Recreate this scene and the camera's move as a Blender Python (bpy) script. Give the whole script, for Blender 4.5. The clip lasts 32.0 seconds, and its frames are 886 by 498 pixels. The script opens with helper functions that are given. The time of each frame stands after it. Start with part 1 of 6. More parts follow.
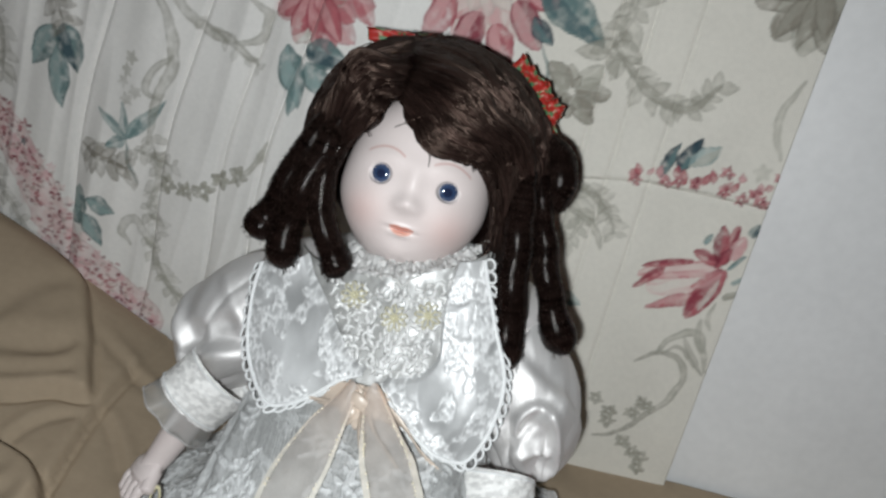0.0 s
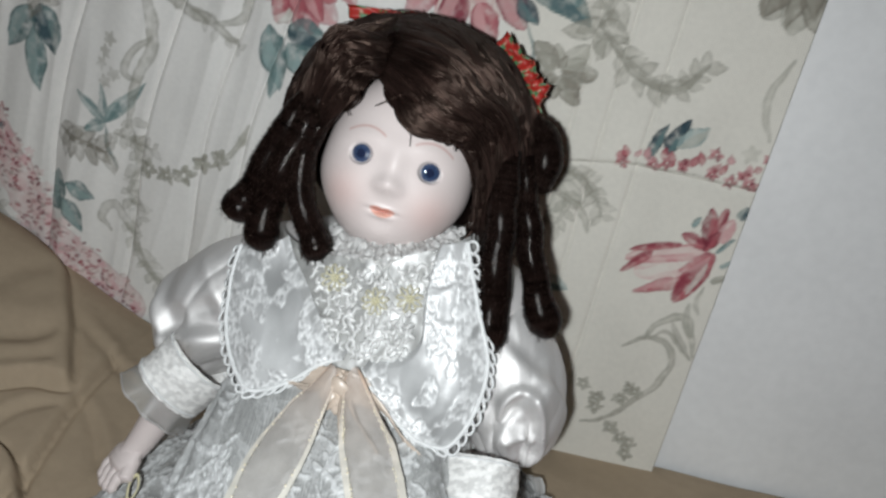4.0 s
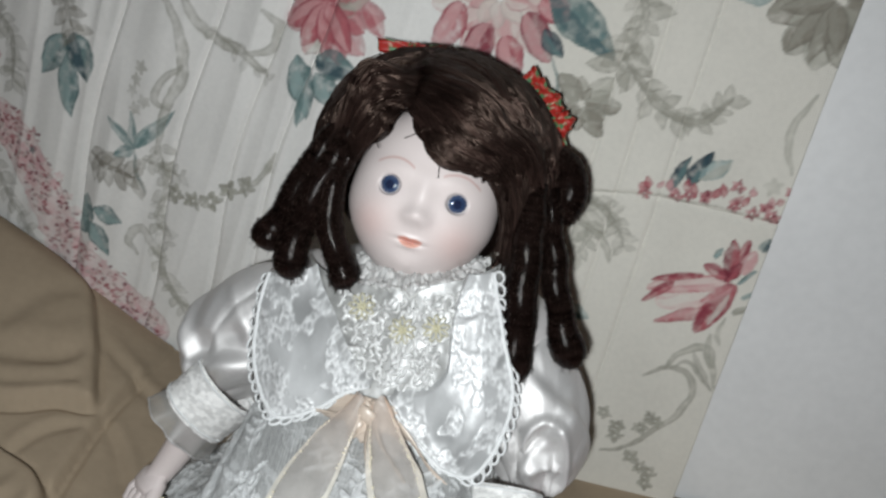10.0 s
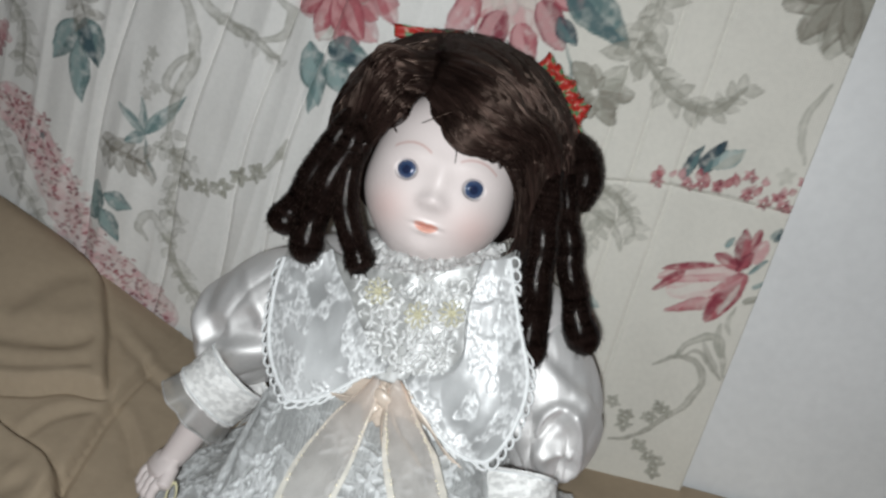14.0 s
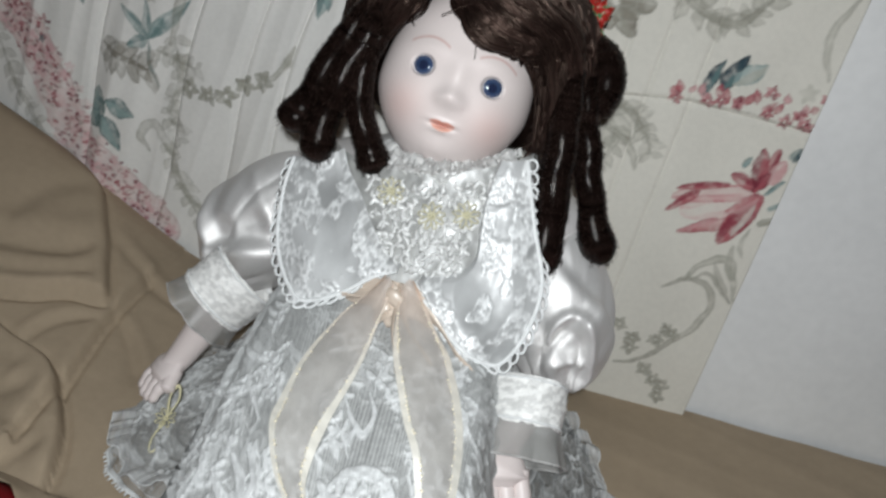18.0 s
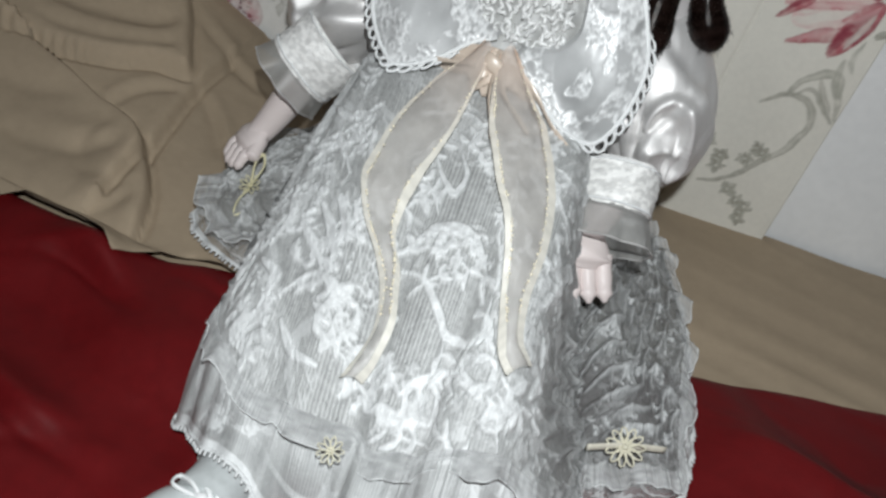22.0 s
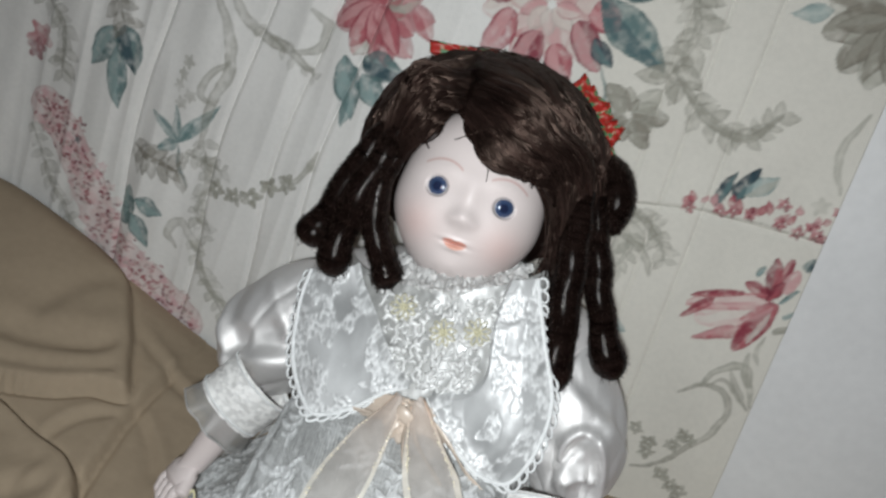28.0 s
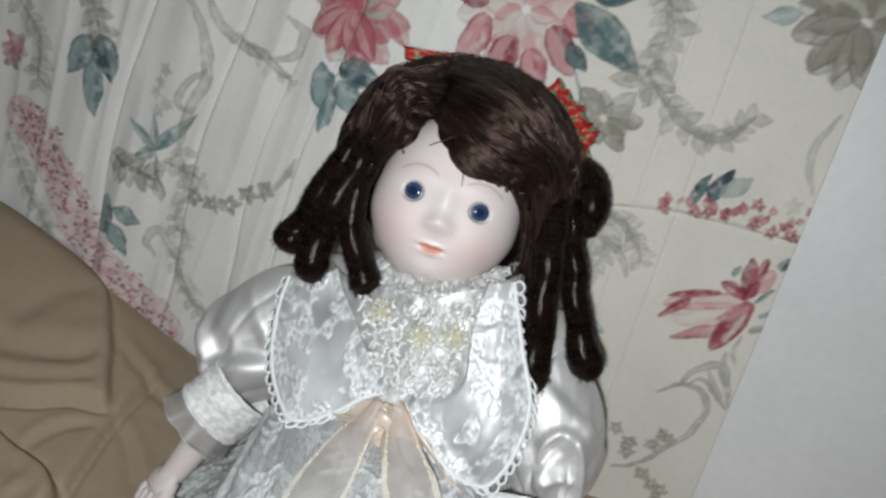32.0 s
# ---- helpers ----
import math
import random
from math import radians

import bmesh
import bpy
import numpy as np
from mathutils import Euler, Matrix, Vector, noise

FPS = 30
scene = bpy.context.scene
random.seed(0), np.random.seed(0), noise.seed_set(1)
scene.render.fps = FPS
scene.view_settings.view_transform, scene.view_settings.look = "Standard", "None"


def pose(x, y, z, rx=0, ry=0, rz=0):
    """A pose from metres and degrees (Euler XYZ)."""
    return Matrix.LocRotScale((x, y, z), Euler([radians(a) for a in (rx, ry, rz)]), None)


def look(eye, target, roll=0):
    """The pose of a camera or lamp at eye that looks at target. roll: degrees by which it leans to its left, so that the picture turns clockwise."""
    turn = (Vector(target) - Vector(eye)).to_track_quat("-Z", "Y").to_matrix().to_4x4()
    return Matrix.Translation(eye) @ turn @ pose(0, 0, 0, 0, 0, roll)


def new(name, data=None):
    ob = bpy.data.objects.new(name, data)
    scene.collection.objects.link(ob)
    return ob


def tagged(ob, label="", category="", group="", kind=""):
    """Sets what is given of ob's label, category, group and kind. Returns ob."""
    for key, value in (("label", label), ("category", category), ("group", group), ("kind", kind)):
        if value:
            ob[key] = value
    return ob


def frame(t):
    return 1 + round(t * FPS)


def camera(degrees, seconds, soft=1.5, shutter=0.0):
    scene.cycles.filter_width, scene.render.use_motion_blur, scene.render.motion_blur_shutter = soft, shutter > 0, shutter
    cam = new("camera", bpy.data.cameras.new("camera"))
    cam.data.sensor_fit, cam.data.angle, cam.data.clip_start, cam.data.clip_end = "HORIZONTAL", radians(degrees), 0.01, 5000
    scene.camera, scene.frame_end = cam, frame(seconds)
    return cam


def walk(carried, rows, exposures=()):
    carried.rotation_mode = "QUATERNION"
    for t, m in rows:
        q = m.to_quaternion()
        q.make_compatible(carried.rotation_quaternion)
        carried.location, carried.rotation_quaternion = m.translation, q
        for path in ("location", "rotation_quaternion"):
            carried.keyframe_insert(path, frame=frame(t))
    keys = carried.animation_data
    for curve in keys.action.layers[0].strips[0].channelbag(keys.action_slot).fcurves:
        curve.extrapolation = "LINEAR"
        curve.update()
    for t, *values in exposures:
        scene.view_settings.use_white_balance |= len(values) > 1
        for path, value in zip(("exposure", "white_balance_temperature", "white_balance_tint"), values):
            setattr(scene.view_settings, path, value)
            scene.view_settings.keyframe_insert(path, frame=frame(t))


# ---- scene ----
# ---------------------------------------------------------------- camera
cam = camera(56, 32.0, soft=2.7, shutter=0.5)
# seconds, eye x y z, degrees down, degrees turned left, degrees leaning left
PATH = [
    (0, 0.0715, -0.3355, 0.3049, 22.60, 10.17, 7.46),
    (0.5, 0.0710, -0.3342, 0.3024, 22.09, 9.87, 8.46),
    (1, 0.0704, -0.3367, 0.3019, 22.11, 10.08, 8.29),
    (1.5, 0.0725, -0.3343, 0.2998, 22.23, 9.47, 8.50),
    (2, 0.0709, -0.3334, 0.3002, 22.30, 9.55, 8.59),
    (2.5, 0.0703, -0.3326, 0.2986, 22.87, 10.13, 8.38),
    (3, 0.0724, -0.3298, 0.2990, 22.56, 9.63, 8.07),
    (3.5, 0.0758, -0.3294, 0.2994, 22.99, 9.49, 7.51),
    (5.5, 0.0741, -0.3299, 0.3009, 23.38, 10.00, 7.86),
    (6, 0.0743, -0.3300, 0.3021, 22.82, 9.95, 7.77),
    (6.5, 0.0749, -0.3309, 0.3021, 22.88, 9.72, 7.89),
    (7, 0.0747, -0.3316, 0.3025, 22.97, 9.82, 7.82),
    (7.5, 0.0743, -0.3323, 0.3020, 22.80, 10.04, 7.63),
    (8, 0.0742, -0.3310, 0.3020, 22.77, 9.71, 7.91),
    (8.5, 0.0743, -0.3310, 0.3038, 22.10, 9.41, 7.89),
    (9, 0.0719, -0.3320, 0.3024, 22.32, 10.03, 7.77),
    (9.5, 0.0704, -0.3339, 0.3035, 21.93, 10.53, 7.94),
    (10, 0.0698, -0.3336, 0.3038, 21.83, 10.69, 7.70),
    (10.5, 0.0686, -0.3370, 0.3050, 21.58, 11.22, 7.57),
    (11, 0.0698, -0.3370, 0.3044, 21.75, 10.95, 7.91),
    (11.5, 0.0719, -0.3367, 0.3025, 21.92, 10.72, 8.16),
    (12, 0.0732, -0.3411, 0.3050, 21.53, 11.21, 8.35),
    (12.5, 0.0748, -0.3423, 0.3025, 22.12, 11.51, 8.91),
    (13, 0.0714, -0.3384, 0.3008, 22.32, 11.21, 8.95),
    (13.5, 0.0668, -0.3369, 0.2992, 22.41, 10.39, 8.75),
    (14, 0.0635, -0.3370, 0.2996, 22.19, 10.48, 8.20),
    (14.5, 0.0630, -0.3361, 0.2990, 21.74, 10.19, 8.84),
    (16.5, 0.0613, -0.3365, 0.2904, 21.70, 10.15, 9.06),
    (17, 0.0602, -0.3388, 0.2860, 23.13, 10.09, 9.49),
    (17.5, 0.0600, -0.3396, 0.2812, 24.15, 9.58, 9.79),
    (18, 0.0591, -0.3384, 0.2767, 25.42, 9.52, 10.08),
    (18.5, 0.0576, -0.3409, 0.2713, 26.40, 9.88, 10.49),
    (19, 0.0562, -0.3396, 0.2661, 27.98, 9.75, 11.05),
    (19.5, 0.0558, -0.3413, 0.2628, 29.01, 10.43, 11.16),
    (20, 0.0563, -0.3413, 0.2599, 29.85, 10.33, 11.41),
    (20.5, 0.0545, -0.3438, 0.2556, 31.05, 10.42, 12.17),
    (21, 0.0547, -0.3480, 0.2492, 32.53, 10.79, 12.23),
    (21.5, 0.0534, -0.3481, 0.2439, 34.73, 10.75, 13.18),
    (22, 0.0538, -0.3510, 0.2422, 35.70, 11.44, 13.47),
    (22.5, 0.0540, -0.3510, 0.2367, 37.44, 11.51, 13.99),
    (23, 0.0548, -0.3562, 0.2312, 38.98, 11.87, 14.69),
    (23.5, 0.0569, -0.3585, 0.2276, 40.85, 12.02, 14.37),
    (24, 0.0581, -0.3530, 0.2339, 38.69, 12.03, 13.53),
    (24.5, 0.0591, -0.3478, 0.2423, 35.47, 12.48, 12.63),
    (25, 0.0607, -0.3464, 0.2535, 31.52, 12.86, 11.56),
    (25.5, 0.0600, -0.3401, 0.2640, 27.35, 12.65, 10.82),
    (26, 0.0617, -0.3331, 0.2765, 24.51, 12.38, 9.90),
    (26.5, 0.0607, -0.3324, 0.2888, 21.64, 12.19, 9.32),
    (28.5, 0.0619, -0.3364, 0.2989, 21.28, 12.33, 9.75),
    (29, 0.0649, -0.3300, 0.2970, 21.33, 11.39, 9.60),
    (29.5, 0.0607, -0.3323, 0.2949, 22.07, 11.69, 9.38),
    (30, 0.0627, -0.3293, 0.2977, 21.60, 10.94, 8.85),
    (30.5, 0.0645, -0.3318, 0.2997, 21.53, 10.78, 8.87),
    (31, 0.0639, -0.3373, 0.3003, 21.44, 11.62, 8.97),
    (31.5, 0.0668, -0.3359, 0.3012, 20.66, 10.26, 9.43),
    (32, 0.0647, -0.3367, 0.3003, 20.85, 11.32, 9.18),
]


def aimed(x, y, z, down, turn, lean):
    p, a = radians(down), radians(turn)
    way = (-math.sin(a) * math.cos(p), math.cos(a) * math.cos(p), -math.sin(p))
    return look((x, y, z), (x + way[0], y + way[1], z + way[2]), lean)


walk(cam, [(row[0], aimed(*row[1:])) for row in PATH], [(0.0, 0.02), (10.0, 0.0), (14.0, 0.05), (17.0, 0.05), (18.0, -0.02), (21.0, -0.07), (22.5, -0.05), (24.0, 0.09), (25.0, -0.04), (26.0, -0.12), (28.0, 0.0), (30.0, 0.04), (32.0, 0.02)])

# ---------------------------------------------------------------- light
world = bpy.data.worlds.new("world")
scene.world = world
world.use_nodes = True
world.node_tree.nodes["Background"].inputs[0].default_value = (0.9, 0.93, 1.0, 1)
world.node_tree.nodes["Background"].inputs[1].default_value = 0.02
scene.view_settings.exposure = 0.0

torch = new("torch_light", bpy.data.lights.new("torch_light", "SPOT"))
torch.data.energy = 6.7
torch.data.shadow_soft_size = 0.005
torch.data.color = (0.915, 0.96, 0.978)
torch.location = (0.062, -0.372, 0.305)
torch.data.spot_size, torch.data.spot_blend = radians(134), 0.95
torch.rotation_euler = (Vector((0.0, 0.0, 0.08)) - torch.location).to_track_quat("-Z", "Y").to_euler()

# ---------------------------------------------------------------- tools


def lattice(ix, iy, seed):
    h = ix.astype(np.int64) * 374761393 + iy.astype(np.int64) * 668265263 + seed * 974634777
    h = (h ^ (h >> 13)) * 1274126177
    return ((h ^ (h >> 16)) & 0xFFFF) / 65535.0


def value_noise(x, y, seed=0):
    x, y = np.broadcast_arrays(np.asarray(x, float), np.asarray(y, float))
    ix, iy = np.floor(x), np.floor(y)
    fx, fy = x - ix, y - iy
    fx, fy = fx * fx * (3 - 2 * fx), fy * fy * (3 - 2 * fy)
    a, b = lattice(ix, iy, seed), lattice(ix + 1, iy, seed)
    c, d = lattice(ix, iy + 1, seed), lattice(ix + 1, iy + 1, seed)
    return (a + (b - a) * fx) * (1 - fy) + (c + (d - c) * fx) * fy - 0.5


def fbm(x, y, octaves=3, seed=0):
    out, k = 0, 1.0
    for i in range(octaves):
        out = out + k * value_noise(np.asarray(x) * 2 ** i, np.asarray(y) * 2 ** i, seed + i * 7)
        k *= 0.5
    return out


def ridged(x, y, octaves=3, seed=0):
    out, k = 0, 1.0
    for i in range(octaves):
        out = out + k * (1 - 2 * np.abs(value_noise(np.asarray(x) * 2 ** i, np.asarray(y) * 2 ** i, seed + i * 5)) * 2)
        k *= 0.5
    return out / 1.75


def smooth01(x):
    x = np.clip(x, 0, 1)
    return x * x * (3 - 2 * x)


def unit(v):
    v = np.asarray(v, float)
    return v / np.maximum(np.linalg.norm(v, axis=-1, keepdims=True), 1e-9)


def curve(points, n, closed=False):
    """A smooth line (Catmull-Rom) through the points, n samples."""
    p = np.asarray(points, float)
    p = np.vstack([p[-1:], p, p[:2]]) if closed else np.vstack([2 * p[0] - p[1], p, 2 * p[-1] - p[-2]])
    m = len(p) - 3
    t = np.linspace(0, m, n, endpoint=not closed)
    i = np.minimum(t.astype(int), m - 1)
    f = (t - i)[:, None]
    a, b, c, d = p[i], p[i + 1], p[i + 2], p[i + 3]
    return 0.5 * (2 * b + (c - a) * f + (2 * a - 5 * b + 4 * c - d) * f ** 2 + (3 * b - a - 3 * c + d) * f ** 3)


def normals_of(P):
    du, dv = np.gradient(P, axis=0), np.gradient(P, axis=1)
    return unit(np.cross(du, dv))


def tube_grid(path, radii, around=10, flat=1.0, side=None, ripple=None):
    """Rings round a line; flat squeezes them across the side direction; ripple(s, angle) scales the radius."""
    path = np.asarray(path, float)
    n = len(path)
    ahead = unit(np.gradient(path, axis=0))
    ref = np.array(side if side is not None else (0.31, 0.2, 0.93), float)
    right = unit(ref - ahead * (ahead @ ref)[:, None])
    up = np.cross(ahead, right)
    a = np.linspace(0, 2 * math.pi, around, endpoint=False)
    r = np.broadcast_to(np.asarray(radii, float), (n,))[:, None] * np.ones((1, around))
    if ripple is not None:
        r = r * ripple(np.linspace(0, 1, n)[:, None], a[None, :])
    return path[:, None] + r[..., None] * (right[:, None] * np.cos(a)[None, :, None] + up[:, None] * (flat * np.sin(a))[None, :, None])


def ball_grid(center, axes, radii, rings=24, around=32):
    th = np.linspace(0.001, math.pi - 0.001, rings)[:, None]
    ph = np.linspace(0, 2 * math.pi, around, endpoint=False)[None, :]
    d = np.stack([np.sin(th) * np.cos(ph), np.sin(th) * np.sin(ph), np.cos(th) * np.ones_like(ph)], -1)
    return np.asarray(center) + (d * np.asarray(radii)) @ np.asarray(axes)


class Shape:
    """Collects grids of points into one mesh with a colour on every point."""

    def __init__(self):
        self.v, self.f, self.m, self.c, self.count, self.slots = [], [], [], [], 0, []

    def grid(self, P, material, color, opacity=1.0, wrap_u=False, wrap_v=False, keep=None):
        n, m = P.shape[:2]
        if material not in self.slots:
            self.slots.append(material)
        i = np.arange(n if wrap_u else n - 1)[:, None]
        j = np.arange(m if wrap_v else m - 1)[None, :]
        i2, j2 = (i + 1) % n, (j + 1) % m
        q = np.stack(np.broadcast_arrays(i * m + j, i2 * m + j, i2 * m + j2, i * m + j2), -1).reshape(-1, 4)
        if keep is not None:
            q = q[keep.reshape(-1)[q].all(1)]
        rgba = np.ones((n, m, 4))
        rgba[..., :3] = color
        rgba[..., 3] = opacity
        self.v.append(P.reshape(-1, 3))
        self.c.append(rgba.reshape(-1, 4))
        self.f.append(q + self.count)
        self.m.append(np.full(len(q), self.slots.index(material)))
        self.count += n * m

    def tube(self, path, radii, material, color, around=8, flat=1.0, side=None, ripple=None, opacity=1.0):
        P = tube_grid(path, radii, around, flat, side, ripple)
        ends = np.stack([P[0].mean(0)] * around), np.stack([P[-1].mean(0)] * around)
        P = np.concatenate([ends[0][None], P, ends[1][None]])
        if np.ndim(color) == 3:
            color = np.concatenate([color[:1], color, color[-1:]])
        self.grid(P, material, color, opacity, wrap_v=True)

    def mesh(self, name):
        v, f = np.concatenate(self.v), np.concatenate(self.f)
        me = bpy.data.meshes.new(name)
        me.vertices.add(len(v))
        me.vertices.foreach_set("co", v.astype(np.float32).ravel())
        me.loops.add(f.size)
        me.loops.foreach_set("vertex_index", f.astype(np.int32).ravel())
        me.polygons.add(len(f))
        me.polygons.foreach_set("loop_start", np.arange(0, f.size, 4, dtype=np.int32))
        me.polygons.foreach_set("material_index", np.concatenate(self.m).astype(np.int32))
        me.polygons.foreach_set("use_smooth", np.ones(len(f), bool))
        at = me.color_attributes.new("tint", "FLOAT_COLOR", "POINT")
        at.data.foreach_set("color", np.concatenate(self.c).astype(np.float32).ravel())
        for s in self.slots:
            me.materials.append(s)
        me.update(calc_edges=True)
        me.validate()
        return me


def box(name, lo, hi, material, bevel=0.0):
    bm = bmesh.new()
    bmesh.ops.create_cube(bm, size=1)
    for v in bm.verts:
        v.co = [lo[k] + (v.co[k] + 0.5) * (hi[k] - lo[k]) for k in range(3)]
    if bevel:
        bmesh.ops.bevel(bm, geom=bm.edges[:], offset=bevel, segments=4, profile=0.5, affect="EDGES")
    me = bpy.data.meshes.new(name)
    bm.to_mesh(me)
    bm.free()
    me.materials.append(material)
    return new(name, me)


# ---------------------------------------------------------------- materials


def surface(name, color=None, rough=0.6, metal=0.0, specular=0.5, sheen=0.0, vary=0.12, vary_scale=30.0, grain=None, sheer=False, coat=0.0, weave=None, stretch=(1, 1, 1), gleam=(1, 1, 1)):
    """A procedural surface. color None: the colour comes from the mesh. grain: (scale, strength) of fine relief; weave: threads per metre."""
    mat = bpy.data.materials.new(name)
    mat.use_nodes = True
    nt = mat.node_tree
    p = nt.nodes["Principled BSDF"]

    def node(kind, **inputs):
        n = nt.nodes.new(kind)
        for k, value in inputs.items():
            n.inputs[k].default_value = value
        return n

    coord = node("ShaderNodeTexCoord")
    mapping = node("ShaderNodeMapping")
    mapping.inputs["Scale"].default_value = stretch
    nt.links.new(coord.outputs["Object"], mapping.inputs["Vector"])
    large = node("ShaderNodeTexNoise", Scale=vary_scale, Detail=4.0)
    small = node("ShaderNodeTexNoise", Scale=vary_scale * 14, Detail=2.0)
    for n in (large, small):
        nt.links.new(mapping.outputs[0], n.inputs["Vector"])
    add = node("ShaderNodeMath")
    nt.links.new(large.outputs["Fac"], add.inputs[0])
    half = node("ShaderNodeMath")
    half.operation = "MULTIPLY"
    half.inputs[1].default_value = 0.6
    nt.links.new(small.outputs["Fac"], half.inputs[0])
    nt.links.new(half.outputs[0], add.inputs[1])
    ramp = node("ShaderNodeMapRange")
    ramp.inputs["From Min"].default_value, ramp.inputs["From Max"].default_value = 0.5, 1.1
    ramp.inputs["To Min"].default_value, ramp.inputs["To Max"].default_value = 1 - vary, 1 + vary
    nt.links.new(add.outputs[0], ramp.inputs["Value"])
    mul = node("ShaderNodeVectorMath")
    mul.operation = "SCALE"
    if color is None:
        src = node("ShaderNodeAttribute")
        src.attribute_name = "tint"
        nt.links.new(src.outputs["Color"], mul.inputs[0])
        if sheer:
            nt.links.new(src.outputs["Alpha"], p.inputs["Alpha"])
    else:
        mul.inputs[0].default_value = color
    nt.links.new(ramp.outputs[0], mul.inputs["Scale"])
    nt.links.new(mul.outputs[0], p.inputs["Base Color"])
    p.inputs["Roughness"].default_value = rough
    p.inputs["Metallic"].default_value = metal
    p.inputs["Specular IOR Level"].default_value = specular
    p.inputs["Specular Tint"].default_value = (*gleam, 1)
    p.inputs["Sheen Weight"].default_value = sheen
    p.inputs["Coat Weight"].default_value = coat
    p.inputs["Coat Roughness"].default_value = 0.1
    last = None
    if grain:
        g = node("ShaderNodeTexNoise", Scale=grain[0], Detail=3.0)
        nt.links.new(mapping.outputs[0], g.inputs["Vector"])
        b = node("ShaderNodeBump", Strength=grain[1], Distance=0.001)
        nt.links.new(g.outputs["Fac"], b.inputs["Height"])
        last = b
    if weave:
        for axis in ("X", "Z"):
            w = node("ShaderNodeTexWave", Scale=weave, Distortion=1.0)
            w.bands_direction = axis
            nt.links.new(coord.outputs["Object"], w.inputs["Vector"])
            b = node("ShaderNodeBump", Strength=0.15, Distance=0.0004)
            nt.links.new(w.outputs["Fac"], b.inputs["Height"])
            if last:
                nt.links.new(last.outputs[0], b.inputs["Normal"])
            last = b
    if last:
        nt.links.new(last.outputs[0], p.inputs["Normal"])
    return mat


PAINT = surface("white_wall_paint", (0.76, 0.76, 0.757), 0.7, vary=0.06, vary_scale=12, grain=(220, 0.15))
CEILING = surface("ceiling_paint", (0.75, 0.75, 0.74), 0.8, vary=0.04, vary_scale=4)
FLOOR = surface("floor_carpet", (0.3, 0.25, 0.2), 0.9, vary=0.2, vary_scale=8, grain=(300, 0.6))
PRINT = surface("printed_cotton", None, 0.85, specular=0.25, sheen=0.1, vary=0.06, vary_scale=25, grain=(900, 0.12), weave=260)
TAN = surface("tan_sheet_cotton", (0.37, 0.292, 0.208), 0.85, specular=0.15, vary=0.08, vary_scale=14, grain=(700, 0.12))
RED = surface("red_blanket_satin", (0.114, 0.0037, 0.0050), 0.62, specular=0.2, vary=0.18, vary_scale=16, grain=(800, 0.1))
PORCELAIN = surface("bisque_porcelain", None, 0.42, specular=0.4, vary=0.02, vary_scale=60, grain=(700, 0.03))
EYE = surface("glass_eye", None, 0.06, specular=0.6, vary=0.05, vary_scale=300, coat=1.0)
HAIR = surface("brown_wig_fibre", None, 0.36, specular=0.50, vary=0.45, vary_scale=120, gleam=(0.92, 0.64, 0.52))
CURL = surface("brown_ringlet_fibre", None, 0.17, specular=0.07, vary=0.5, vary_scale=220, grain=(2600, 0.10), gleam=(1.0, 0.95, 0.92))
SATIN = surface("ivory_satin", None, 0.40, specular=1.0, vary=0.05, vary_scale=60, grain=(300, 0.08))
SILK = surface("grey_ivory_silk", None, 0.60, metal=0.62, specular=0.6, vary=0.05, vary_scale=60, grain=(420, 0.12))
LACE = surface("silver_white_lace", None, 0.46, specular=0.5, sheen=0.05, vary=0.1, vary_scale=160, grain=(900, 0.4), sheer=True)
ORGANZA = surface("sheer_organza", None, 0.45, specular=0.5, vary=0.1, vary_scale=120, sheer=True)
SEQUIN = surface("gold_sequin", None, 0.30, metal=0.15, specular=1.0, vary=0.3, vary_scale=900)
THREAD = surface("cotton_thread", None, 0.7, specular=0.3, vary=0.1, vary_scale=300)
LEATHER = surface("white_shoe_vinyl", None, 0.35, specular=0.5, vary=0.06, vary_scale=80, grain=(500, 0.06))
PLAID = surface("red_plaid_ribbon", None, 0.5, vary=0.15, vary_scale=200)

# ---------------------------------------------------------------- room
WALL_Y, CLOTH_Y = 0.109, 0.100
tagged(box("wall_north", (-1.6, WALL_Y, -0.55), (2.2, WALL_Y + 0.12, 1.95), PAINT), "plain white painted wall beside the bed", "wall", kind="structure")
tagged(box("wall_south", (-1.6, -2.72, -0.55), (2.2, -2.6, 1.95), PAINT), "plain white painted wall", "wall", kind="structure")
tagged(box("wall_west", (-1.72, -2.72, -0.55), (-1.6, WALL_Y + 0.12, 1.95), PAINT), "plain white painted wall", "wall", kind="structure")
tagged(box("wall_east", (2.2, -2.72, -0.55), (2.32, WALL_Y + 0.12, 1.95), PAINT), "plain white painted wall", "wall", kind="structure")
tagged(box("floor", (-1.72, -2.72, -0.65), (2.32, WALL_Y + 0.12, -0.55), FLOOR), "brown carpeted floor", "floor", kind="structure")
tagged(box("ceiling", (-1.72, -2.72, 1.95), (2.32, WALL_Y + 0.12, 2.05), CEILING), "white painted ceiling", "ceiling", kind="structure")

# ---------------------------------------------------------------- bed
BED_X0, BED_X1, BED_Y0, BED_Y1 = -0.62, 0.78, -1.8, 0.106


def bed_height(x, y):
    return 0.0015 * fbm(x * 9, y * 14, 3, 3) + 0.0012 * ridged(x * 6 + y * 4, y * 38 + x * 8, 2, 9)


